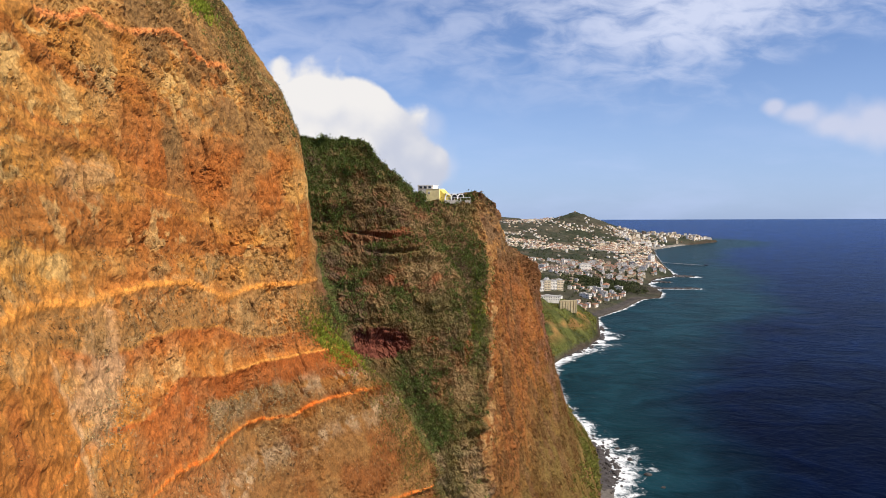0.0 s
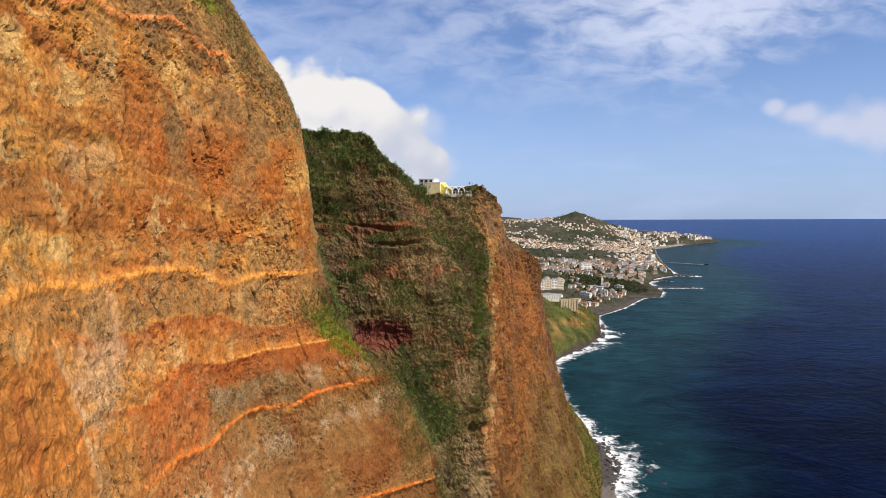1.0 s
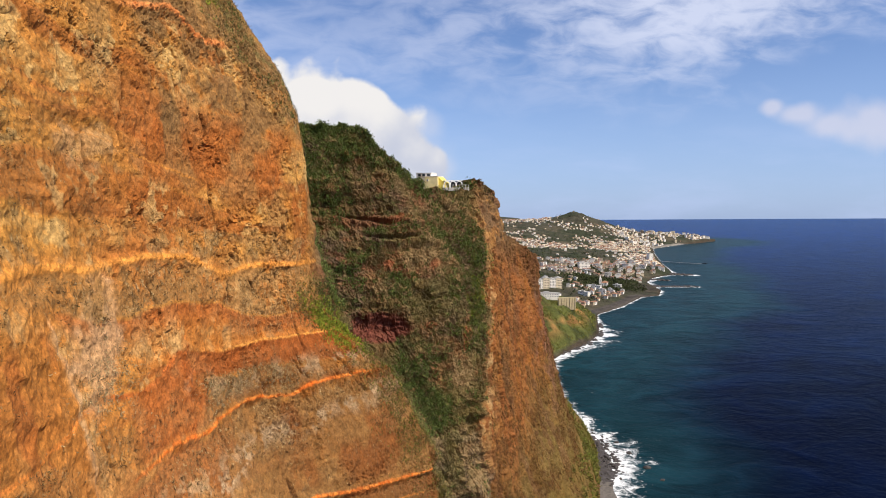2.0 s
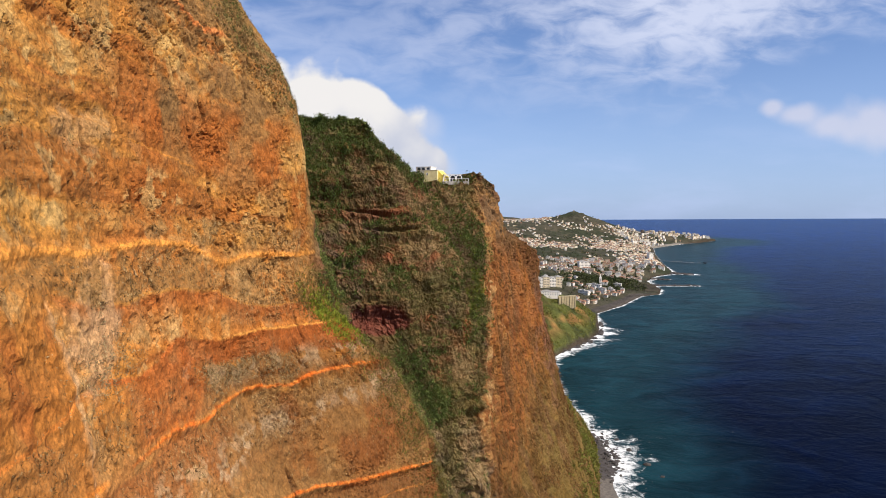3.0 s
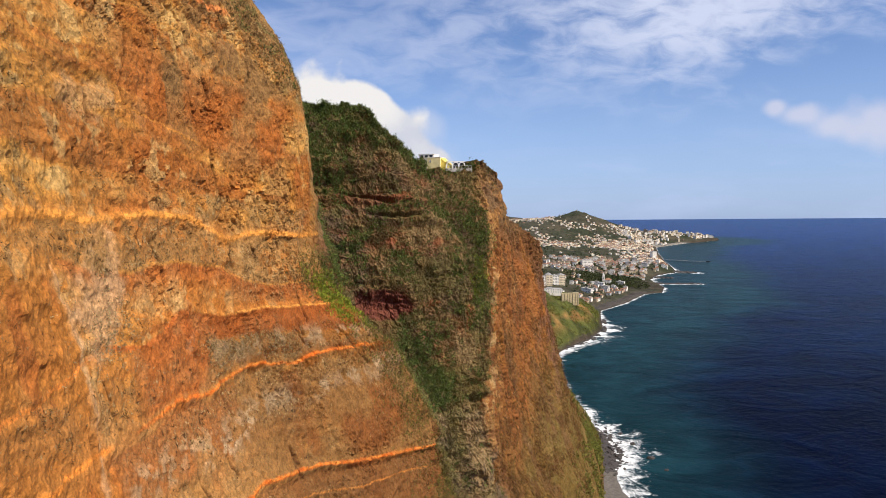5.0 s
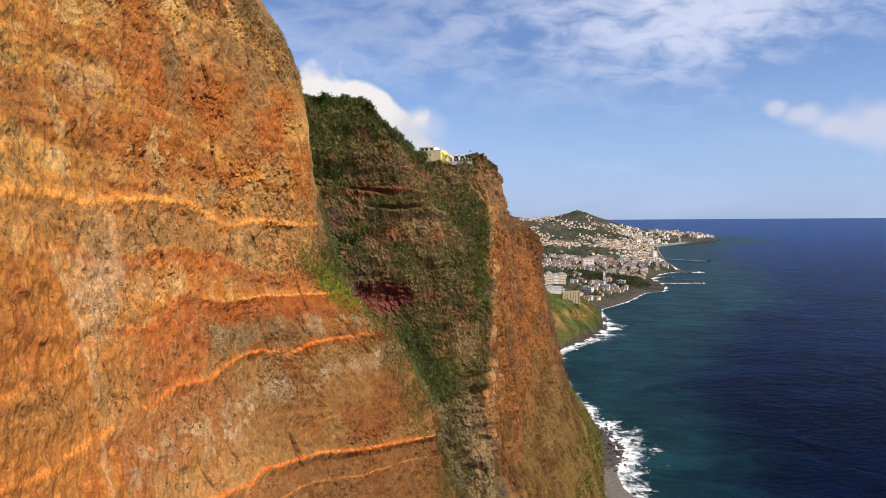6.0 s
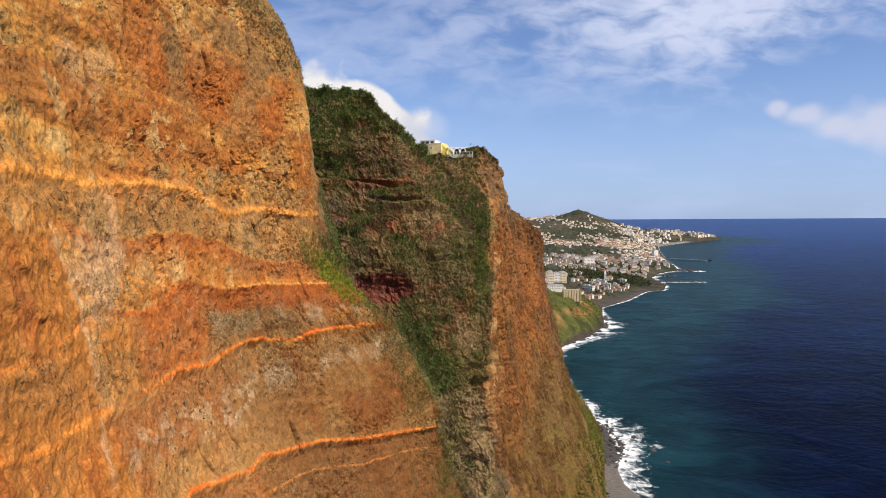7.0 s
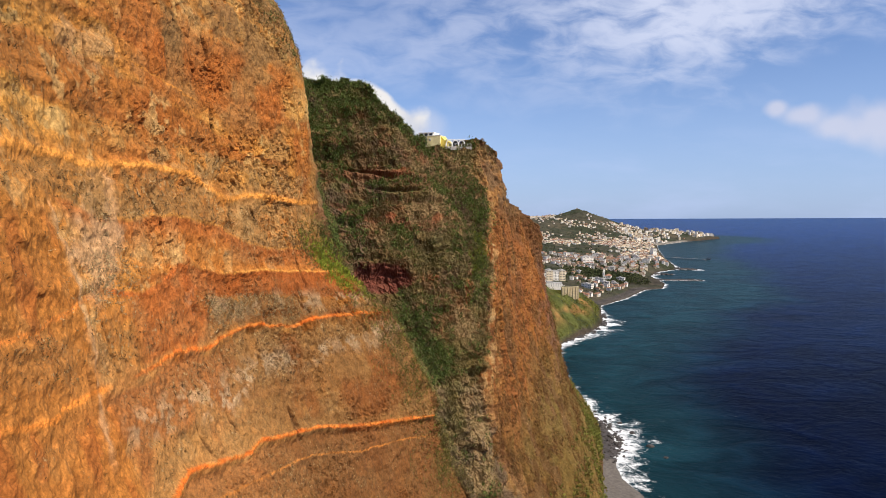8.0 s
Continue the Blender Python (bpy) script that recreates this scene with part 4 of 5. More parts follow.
def land_nodes(n):
    p = where(n)
    base = n.add("ShaderNodeVertexColor", 0, layer_name="earth")
    a = n.noise(p, 0.05, 6.0, 0.65)
    b = n.noise(p, 0.35, 5.0, 0.7)
    col = n.mix(1.0, base, n.ramp(a, (0.3, 0.55), (0.5, 1.0), (0.7, 1.4)), "MULTIPLY")
    col = n.mix(1.0, col, n.ramp(b, (0.3, 0.6), (0.5, 1.0), (0.7, 1.35)), "MULTIPLY")
    return col, 0.95, b, 2.0, {"Specular IOR Level": 0.1}


LAND = material("hillside", land_nodes)


def land_height(x, y, d=None):
    d = inland_of(x, y) if d is None else d
    r = 0.5 + 0.5 * fbm(x, y, 0 * x, 260, 3, 81)
    gentle = 3 + 0.15 * np.clip(d - 20, 0, None) + 0.02 * np.clip(d, 0, 30)
    gentle = 118 * (1 - np.exp(-gentle / 118)) + 14 * (r - 0.5) * smooth(d, 40, 200)
    steep = 54 * (1 - np.exp(-np.clip(d, 0, None) / 38.0)) + 0.12 * np.clip(d - 60, 0, None)
    bluff = smooth(y - 0.35 * (x - 200), 965, 920)
    steep = steep * (1 + 0.12 * fbm(x, y, 0 * x, 45, 2, 83))
    z = steep * bluff + gentle * (1 - bluff)
    z = z + 9 * smooth(y, 1380, 1450) * smooth(y, 2000, 1800) * smooth(d, 8, 30)          # low sea bluffs by the town
    z = z + (60 + 9 * fbm(x, y, 0 * x, 70, 3, 87)) * np.exp(-1.6 * np.sqrt(0.03 + ((x - 572) / 120) ** 2 + ((y - 2650) / 220) ** 2)) + 22 * np.exp(-(((x - 640) / 120) ** 2 + ((y - 2560) / 200) ** 2))
    z = z + 13 * np.exp(-(((x - 1000) / 170) ** 2 + ((y - 2560) / 90) ** 2))
    z = z + 24 * smooth(d, 180, 450) * smooth(y, 2050, 2550)
    return np.where(d < 0, -1.5 + d * 0.2, z)


def build_land():
    xs = np.concatenate([np.linspace(-700, 100, 40)[:-1], np.linspace(100, 760, 160)[:-1], np.linspace(760, 1240, 70)])
    ys = np.concatenate([np.linspace(640, 1300, 190)[:-1], np.linspace(1300, 3300, 190)])
    X, Y = np.meshgrid(xs, ys)
    d = inland_of(X, Y)
    Z = np.maximum(land_height(X, Y, d), -3) + (1.2 + 5.0 * smooth(Y, 960, 900)) * fbm(X, Y, 0 * X, 18, 4, 85, 0.6) * smooth(d, 2, 20)
    k = fbm(X, Y, 0 * X, 90, 4, 91)
    c = np.broadcast_to(rgb(0.060, 0.056, 0.036), (*X.shape, 3)).copy()
    c = over(c, rgb(0.036, 0.041, 0.022), smooth(k, -0.1, 0.4))
    c = over(c, rgb(0.085, 0.071, 0.045), smooth(fbm(X, Y, 0 * X, 60, 3, 95), 0.15, 0.5))
    bl = smooth(Y - 0.35 * (X - 200), 965, 920)
    c = over(c, rgb(0.085, 0.095, 0.022), 0.85 * bl * smooth(d + 3 * k, 1, 5))
    c = over(c, rgb(0.030, 0.036, 0.014), 0.7 * bl * smooth(fbm(X, Y, 0 * X, 16, 3, 99), 0.05, 0.4))
    c = over(c, rgb(0.28, 0.14, 0.05), 0.8 * bl * smooth(fbm(X, Y, Z, 30, 3, 97) + 0.9 * np.exp(-((X - 182) / 14) ** 2 - ((Y - 836) / 22) ** 2), 0.1, 0.5) * smooth(d, 70, 30) * smooth(d, 8, 25))
    c = over(c, rgb(0.055, 0.042, 0.030), smooth(d + 4 * k, 4, 1))
    c = over(c, rgb(0.072, 0.062, 0.053), smooth(Y, 985, 1000) * smooth(Y, 1190, 1160) * smooth(d, 22, 16))
    c = over(c, rgb(0.040, 0.034, 0.026), 0.9 * np.exp(-(((X - 375) / 85) ** 2 + ((Y - 1262) / 70) ** 2) ** 2))
    c = over(c, rgb(0.20, 0.18, 0.15), smooth(Y, 2200, 2240) * smooth(Y, 2440, 2400) * smooth(d, 26, 16))
    me = grid_mesh("ground", X, Y, Z, LAND)
    paint(me, "earth", c.astype(np.float32))
    tagged(new("ground", me), "green and brown hillside of the coast behind the town", "land", kind="structure")


build_land()

# ---- building materials ----


def plaster(name, col, worn=0.25):
    def build(n):
        p = where(n)
        a, b = n.noise(p, 0.5, 5.0, 0.65), n.noise(n.scaled(p, (1, 1, 0.2)), 1.7, 4.0, 0.6)
        c = n.mix(n.math("MULTIPLY", n.span(b, 0.5, 0.75), worn), col, tuple(0.55 * k for k in col))
        c = n.mix(1.0, c, n.ramp(a, (0.3, 0.82), (0.7, 1.12)), "MULTIPLY")
        return c, 0.85, a, 0.03, {}
    return material(name, build)


def roofing(name, col):
    def build(n):
        p = where(n)
        a, b = n.noise(p, 0.8, 5.0, 0.7), n.noise(p, 5.0, 2.0)
        c = n.mix(1.0, col, n.ramp(a, (0.3, 0.6), (0.7, 1.35)), "MULTIPLY")
        return c, 0.85, b, 0.05, {}
    return material(name, build)


def plain(name, col, rough=0.6, metal=0.0, vary=0.3, scale=1.5):
    def build(n):
        a = n.noise(where(n), scale, 5.0, 0.65)
        return n.mix(1.0, col, n.ramp(a, (0.3, 1 - vary), (0.7, 1 + vary)), "MULTIPLY"), rough, a, 0.02, {"Metallic": metal}
    return material(name, build)


WALLS = [plaster("white_plaster", (0.80, 0.75, 0.66)), plaster("cream_plaster", (0.66, 0.55, 0.38)), plaster("sand_plaster", (0.50, 0.40, 0.26)), plaster("rose_plaster", (0.60, 0.40, 0.30)), plaster("grey_plaster", (0.45, 0.44, 0.42))]
ROOFS = [roofing("terracotta_tiles", (0.27, 0.135, 0.075)), roofing("old_tiles", (0.19, 0.135, 0.095)), roofing("concrete_roof", (0.42, 0.40, 0.37))]
YELLOW = plaster("yellow_plaster", (0.78, 0.68, 0.35), 0.15)
BRIGHT_YELLOW = plaster("bright_yellow_plaster", (0.80, 0.64, 0.13), 0.15)
GLASS = plain("window_glass", (0.035, 0.045, 0.06), 0.12)
WHITE_PAINT = plain("white_paint", (0.78, 0.78, 0.76), 0.5, vary=0.12)
CONCRETE = plain("weathered_concrete", (0.36, 0.34, 0.31), 0.9, vary=0.35, scale=0.8)
DARK_METAL = plain("dark_metal", (0.04, 0.04, 0.045), 0.5, 0.6)
LAVA = plain("wet_black_rock", (0.050, 0.042, 0.037), 0.75, vary=0.5, scale=0.9)
STONE = plain("pale_stone", (0.42, 0.34, 0.20), 0.9, vary=0.4, scale=0.7)
SHINGLE = plain("grey_beach_shingle", (0.115, 0.099, 0.083), 0.95, vary=0.4, scale=0.6)


def box(bm, x0, x1, y0, y1, z0, z1, taper=0.0):
    v = [bm.verts.new(p) for p in ((x0, y0, z0), (x1, y0, z0), (x1, y1, z0), (x0, y1, z0),
                                   (x0 + taper, y0 + taper, z1), (x1 - taper, y0 + taper, z1), (x1 - taper, y1 - taper, z1), (x0 + taper, y1 - taper, z1))]
    for f in ((0, 3, 2, 1), (4, 5, 6, 7), (0, 1, 5, 4), (1, 2, 6, 5), (2, 3, 7, 6), (3, 0, 4, 7)):
        bm.faces.new([v[i] for i in f])
    return bm


def part(name, bm, mat, parent=None, label=""):
    me = bpy.data.meshes.new(name)
    bm.to_mesh(me)
    bm.free()
    me.materials.append(mat)
    ob = new(name, me)
    if parent is not None:
        ob.parent = parent
    return tagged(ob, label) if label else ob


def piece(name, me, parent, loc):
    ob = new(name, me)
    ob.parent, ob.location = parent, loc
    return ob


def hip_roof(w, d, z, h, eave=0.5):
    bm = bmesh.new()
    a, b = w / 2 + eave, d / 2 + eave
    r = max(a - b, 0.3)
    lo = [bm.verts.new(p) for p in ((-a, -b, z), (a, -b, z), (a, b, z), (-a, b, z))]
    mid = [bm.verts.new((v.co.x, v.co.y, z + 0.2)) for v in lo]
    e0, e1 = bm.verts.new((-r, 0, z + h)), bm.verts.new((r, 0, z + h))
    bm.faces.new(lo[::-1])
    for i in range(4):
        bm.faces.new((lo[i], lo[(i + 1) % 4], mid[(i + 1) % 4], mid[i]))
    for f in ((mid[0], mid[1], e1, e0), (mid[1], mid[2], e1), (mid[2], mid[3], e0, e1), (mid[3], mid[0], e0)):
        bm.faces.new(f)
    return bm


def flat_roof(w, d, z):
    bm = bmesh.new()
    box(bm, -w / 2 - 0.2, w / 2 + 0.2, -d / 2 - 0.2, d / 2 + 0.2, z, z + 0.25)
    for x0, x1, y0, y1 in ((-w / 2 - 0.2, w / 2 + 0.2, -d / 2 - 0.2, -d / 2), (-w / 2 - 0.2, w / 2 + 0.2, d / 2, d / 2 + 0.2), (-w / 2 - 0.2, -w / 2, -d / 2, d / 2), (w / 2, w / 2 + 0.2, -d / 2, d / 2)):
        box(bm, x0, x1, y0, y1, z + 0.254, z + 0.8)
    box(bm, -w * 0.2, w * 0.05, -d * 0.2, d * 0.15, z + 0.254, z + 2.4)
    return bm


def opening_mesh(name, w, h, deep=0.12):
    bm = box(bmesh.new(), -w / 2, w / 2, -deep, deep, -h / 2, h / 2)
    me = bpy.data.meshes.new(name)
    bm.to_mesh(me)
    bm.free()
    me.materials.append(GLASS)
    return me


PANE, TALL, WIDE = opening_mesh("window", 1.0, 1.1), opening_mesh("window", 1.2, 2.2), opening_mesh("window", 1.7, 1.2)


def far_house(w, d, h, wall, roof, hipped, cols, floors, name, label, category, group, pane=PANE):
    """A house with its base at z 0, its front towards -y."""
    root = tagged(new(name), label, category, group)
    part("wall", box(bmesh.new(), -w / 2, w / 2, -d / 2, d / 2, -4, h), wall, root)
    part("roof", hip_roof(w, d, h, 0.22 * d) if hipped else flat_roof(w, d, h), roof, root)
    for fl in range(floors):
        z = (fl + 0.55) * h / floors
        for c in range(cols):
            piece("window", pane, root, ((c + 0.5) * w / cols - w / 2, -d / 2, z))
        for c in range(max(1, cols // 2)):
            o = piece("window", pane, root, (w / 2, (c + 0.5) * d / max(1, cols // 2) - d / 2, z))
            o.rotation_euler = (0, 0, radians(90))
    return root


KINDS = [
    (far_house(8, 6.2, 4.6, WALLS[0], ROOFS[0], True, 3, 2, "house", "white house with a terracotta hipped roof", "house", "houses of the town"), 11, 3),
    (far_house(6.8, 6, 3.0, WALLS[1], ROOFS[0], True, 2, 1, "house", "small cream house with a terracotta roof", "house", "houses of the town"), 9, 3),
    (far_house(8.6, 6.6, 4.8, WALLS[1], ROOFS[1], True, 3, 2, "house", "cream house with an old tiled roof", "house", "houses of the town"), 12, 2),
    (far_house(7.4, 6.6, 4.6, WALLS[0], ROOFS[2], False, 3, 2, "house", "white flat-roofed house with a parapet", "house", "houses of the town"), 10, 3),
    (far_house(7.4, 6, 4.3, WALLS[2], ROOFS[0], True, 3, 2, "house", "sand-coloured house with a terracotta roof", "house", "houses of the town"), 10, 2),
    (far_house(6.8, 6, 4.4, WALLS[3], ROOFS[0], True, 2, 2, "house", "rose-coloured house with a terracotta roof", "house", "houses of the town"), 9, 1),
    (far_house(13, 8, 8.5, WALLS[0], ROOFS[2], False, 5, 4, "apartment_block", "white flat-roofed apartment block", "apartment block", "apartment blocks of the town", WIDE), 17, 1),
]


def ground_z(x, y):
    return float(land_height(np.array([x]), np.array([y]))[0])


def populate():
    rng = random.Random(5)
    used = {}
    spots = []
    tries = 0
    while len(spots) < 400 and tries < 40000:
        tries += 1
        y = 1010 + 540 * rng.random()
        x = rng.uniform(160, 640)
        d = float(inland_of(np.array([x]), np.array([y]))[0])
        if d < (32 if y < 1250 else 16) or d > 420 or (285 < x < 450 and 1185 < y < 1335):
            continue
        dense = math.exp(-d / 190) * (1.0 if y > 1130 else 0.45) + 0.10
        if grit(np.array([x]), np.array([y]), np.array([0.0]), 85, 7)[0] * 0.6 + dense < rng.uniform(0.15, 0.9):
            continue
        cell = (int(x // 8.5), int(y // 8.5))
        if any((cell[0] + i, cell[1] + j) in used for i in (-1, 0, 1) for j in (-1, 0, 1)) and (cell in used or rng.random() < 0.55):
            continue
        used[cell] = 1
        spots.append((x, y))
    bag = [k for k in range(len(KINDS)) for _ in range(KINDS[k][2])]
    for x, y in spots:
        ob, w, _ = KINDS[rng.choice(bag)]
        turn = rng.choice((0, 90, 180, 270)) + 20 * grit(np.array([x]), np.array([y]), np.array([0.0]), 120, 4)[0] + rng.uniform(-8, 8) - 25
        copy_thing(ob, pose(x, y, ground_z(x, y) + 0.6, 0, 0, turn))
    for ob, w, _ in KINDS:
        x, y = rng.choice(spots)
        ob.matrix_basis = pose(x + 9, y + 16, ground_z(x + 9, y + 16) + 0.5, 0, 0, 15)


populate()


def block(x, y, z, w, d, h, cols, floors, wall, turn, label):
    ob = far_house(w, d, h, wall, ROOFS[2], False, cols, floors, "apartment_block", label, "apartment block", "", WIDE)
    ob.matrix_basis = pose(x, y, z, 0, 0, turn)
    return ob


for k in range(4):
    block(183 + 13 * k, 1150 + 5 * k, ground_z(183 + 13 * k, 1150 + 5 * k), 11.5, 14, 17 + (k % 2) * 2, 4, 6, WALLS[k % 2], 8, "tall cream apartment building in a stepped row")
block(330, 1420, ground_z(330, 1420) + 0.5, 26, 12, 14, 8, 4, WALLS[0], 5, "long white apartment building above the town")
block(568, 1668, 8, 13, 12, 28, 4, 9, WALLS[0], 20, "slender white tower block near the shore")
block(300, 1196, ground_z(300, 1196), 26, 9, 6, 7, 2, WALLS[0], -35, "long white low building behind the beach")
block(262, 1120, ground_z(262, 1120), 22, 9, 7, 6, 2, WALLS[0], -50, "white building at the end of the beach")
block(352, 1222, ground_z(352, 1222), 16, 9, 6, 5, 2, WALLS[0], -30, "white building beside the church")


def church(x, y, z):
    root = tagged(new("church"), "white church with a slender bell tower and spire", "church")
    part("wall", box(bmesh.new(), -6, 6, 0, 18, -3, 7), WALLS[0], root)
    bm = hip_roof(12, 18, 7, 4, 0.3)
    bmesh.ops.translate(bm, verts=bm.verts, vec=(0, 9, 0))
    part("roof", bm, ROOFS[0], root)
    part("tower", box(bmesh.new(), -10.2, -6.003, 0, 4.2, -3, 15), WALLS[0], root)
    part("spire", box(bmesh.new(), -10.4, -5.8, -0.2, 4.4, 15, 22, 2.0), WALLS[0], root)
    for px in (-3, 3):
        piece("window", TALL, root, (px, 0, 4))
    piece("window", TALL, root, (-8.1, 0, 11))
    root.matrix_basis = pose(x, y, z, 0, 0, -20)


church(326, 1222, ground_z(326, 1222))


def far_town():
    """Houses too far off to be told apart singly."""
    rng = np.random.default_rng(12)
    k = 19000
    x, y = rng.uniform(150, 1150, k), 1535 + 1365 * rng.uniform(0, 1, k) ** 1.15
    d = inland_of(x, y)
    lump = grit(x, y, 0 * x, 110, 7)
    keep = (d > 14) & (rng.uniform(0, 1, k) < np.clip(0.42 * np.exp(-np.clip(d - 60, 0, None) / 210) + 0.75 * lump + 0.5 * grit(x, y, 0 * x, 38, 13) - 0.02, 0.015, 1)) & (y < 2720)
    x, y, d = x[keep], y[keep], d[keep]
    z = land_height(x, y, d)
    groups = {"pale": [], "cream": [], "tile": [], "grey": []}
    for i in range(len(x)):
        tip = x[i] > 700 and y[i] > 2250
        tall = tip and rng.random() < 0.35
        w, dd = rng.uniform(3.4, 8.0) * rng.uniform(0.8, 1.25), rng.uniform(3.4, 7)
        h = rng.uniform(6, 13) if tall else rng.uniform(2.2, 4.6)
        if tall:
            w, dd = w * 1.5, dd * 1.2
        a = rng.uniform(-0.9, 0.9)
        wallkey = "pale" if rng.random() < 0.6 else ("cream" if rng.random() < 0.75 else "grey")
        groups[wallkey].append((x[i], y[i], z[i] - 3, w, dd, h + 3, a, 0.0))
        groups["tile" if not tall and rng.random() < 0.38 else ("grey" if rng.random() < 0.4 else "cream")].append((x[i], y[i], z[i] + h, w + 0.8, dd + 0.8, 1.5 if not tall else 0.6, a, 1.0 if not tall else 0.0))
    mats = {"pale": WALLS[0], "cream": WALLS[1], "tile": ROOFS[0], "grey": ROOFS[1]}
    for key, rows in groups.items():
        r = np.array(rows)
        c, s = np.cos(r[:, 6]), np.sin(r[:, 6])
        V = []
        for sx, sy, top in ((-1, -1, 0), (1, -1, 0), (1, 1, 0), (-1, 1, 0), (-1, -1, 1), (1, -1, 1), (1, 1, 1), (-1, 1, 1)):
            shrink = np.where(r[:, 7] > 0, 0.25, 1.0) if top else 1.0
            lx, ly = sx * r[:, 3] / 2 * shrink, sy * r[:, 4] / 2 * shrink
            V.append(np.stack([r[:, 0] + lx * c - ly * s, r[:, 1] + lx * s + ly * c, r[:, 2] + top * r[:, 5]], -1))
        V = np.stack(V, 1)
        T = np.array([(4, 5, 6), (4, 6, 7), (0, 1, 5), (0, 5, 4), (1, 2, 6), (1, 6, 5), (2, 3, 7), (2, 7, 6), (3, 0, 4), (3, 4, 7)])
        tagged(new("distant_houses" if key != "tile" else "distant_roofs", soup("distant_houses", V[:, T].reshape(-1, 3, 3), mats[key])),
               {"pale": "white walls of the distant town", "cream": "cream walls of the distant town", "tile": "terracotta roofs of the distant town", "grey": "grey walls and flat roofs of the distant town"}[key], "houses", kind="stuff")


far_town()


def town_trees():
    rng = np.random.default_rng(3)
    k = 30000
    x, y = rng.uniform(60, 1100, k), 690 + 2000 * rng.uniform(0, 1, k) ** 1.3
    x[:9000], y[:9000] = rng.uniform(110, 260, 9000), rng.uniform(700, 980, 9000)
    x[9000:13000], y[9000:13000] = rng.uniform(240, 520, 4000), rng.uniform(1060, 1480, 4000)
    x[13000:15000], y[13000:15000] = rng.uniform(290, 450, 2000), rng.uniform(1190, 1335, 2000)
    d = inland_of(x, y)
    w = np.clip(0.35 + 0.8 * grit(x, y, 0 * x, 70, 17) + 0.5 * grit(x, y, 0 * x, 20, 19), 0, 1)
    bluff = y - 0.35 * (x - 200) < 950
    keep = (d > np.where(bluff, 4, 26)) & (rng.uniform(0, 1, k) < (w + 0.5 * bluff + 0.15 * ((y < 1480) & (y > 1060))) * np.where(y > 2250, 0.35, 1.0))
    x, y, d = x[keep], y[keep], d[keep]
    z = land_height(x, y, d)
    m = 8
    size = np.repeat(np.where(y < 985, 0.45, 1.0) * rng.uniform(1.0, 2.4, len(x)) * (1 + y / 6000), m)
    b = np.repeat(np.stack([x, y, z + np.where(y < 985, 0.3, 1.0)], -1), m, 0)
    k = len(b)
    root = b + rng.normal(0, 0.7, (k, 3)) * size[:, None]
    way = rng.normal(0, 0.5, (k, 3)) + np.array([0, 0, 0.4])
    side = rng.normal(0, 1, (k, 3))
    tri = np.stack([root - side * size[:, None] * 0.4, root + side * size[:, None] * 0.4, root + way * size[:, None]], 1)
    low = np.repeat(y < 985, m)
    tagged(new("headland_grass", soup("headland_grass", tri[low], LIME)), "yellow-green grass and scrub over the small headland", "grass", kind="stuff")
    tri = tri[~low]
    tagged(new("town_trees", soup("town_trees", tri, WOODS)), "dark green trees and shrubs between the houses", "trees", kind="stuff")


town_trees()

# ---- the yellow house and terrace on the cliff top ----


def yellow_house():
    root = tagged(new("cliff_house"), "yellow house with a white upper storey at the cliff edge", "house")
    part("wall", box(bmesh.new(), -5.6, 0, 0, 6.5, -5, 4.9), YELLOW, root, "pale yellow plastered wall")
    part("cornice", box(bmesh.new(), -5.7, 0.1, -0.1, 6.6, 4.9, 5.05), WHITE_PAINT, root, "white cornice")
    bm = box(bmesh.new(), 0.004, 3.0, 1.0, 6.5, -5, 4.6)
    for v in bm.verts:
        if v.co.z > 0 and v.co.x > 1:
            v.co.z = 1.9
    part("wing", bm, BRIGHT_YELLOW, root, "bright yellow wing under a sloping top")
    part("upper_storey", box(bmesh.new(), -10.0, -3.4, 1.6, 7.2, -3, 6.3), WALLS[0], root, "white upper storey")
    part("roof", box(bmesh.new(), -10.2, -3.2, 1.4, 7.4, 6.3, 6.5), WHITE_PAINT, root, "white flat roof")
    def framed(w, h, loc, turn=0):
        o = piece("window", opening_mesh("window", w, h, 0.05), root, loc)
        o.rotation_euler = (0, 0, radians(turn))
        bm = bmesh.new()
        for x0, x1, z0, z1 in ((-w / 2 - 0.1, -w / 2, -h / 2, h / 2), (w / 2, w / 2 + 0.1, -h / 2, h / 2), (-w / 2 - 0.1, w / 2 + 0.1, h / 2, h / 2 + 0.1)):
            box(bm, x0, x1, -0.09, 0.04, z0, z1)
        part("frame", bm, WHITE_PAINT, o, "white window frame")
        part("sill", box(bmesh.new(), -w / 2 - 0.15, w / 2 + 0.15, -0.16, 0.04, -h / 2 - 0.12, -h / 2), CONCRETE, o, "concrete sill")

    for x in (-8.6, -6.7, -4.6):
        framed(1.4, 0.9, (x, 1.58, 5.6))
    framed(0.5, 0.7, (-4.3, -0.02, 3.4))
    root.matrix_basis = pose(-1.6, 246.5, 197.6, 0, 0, -22)


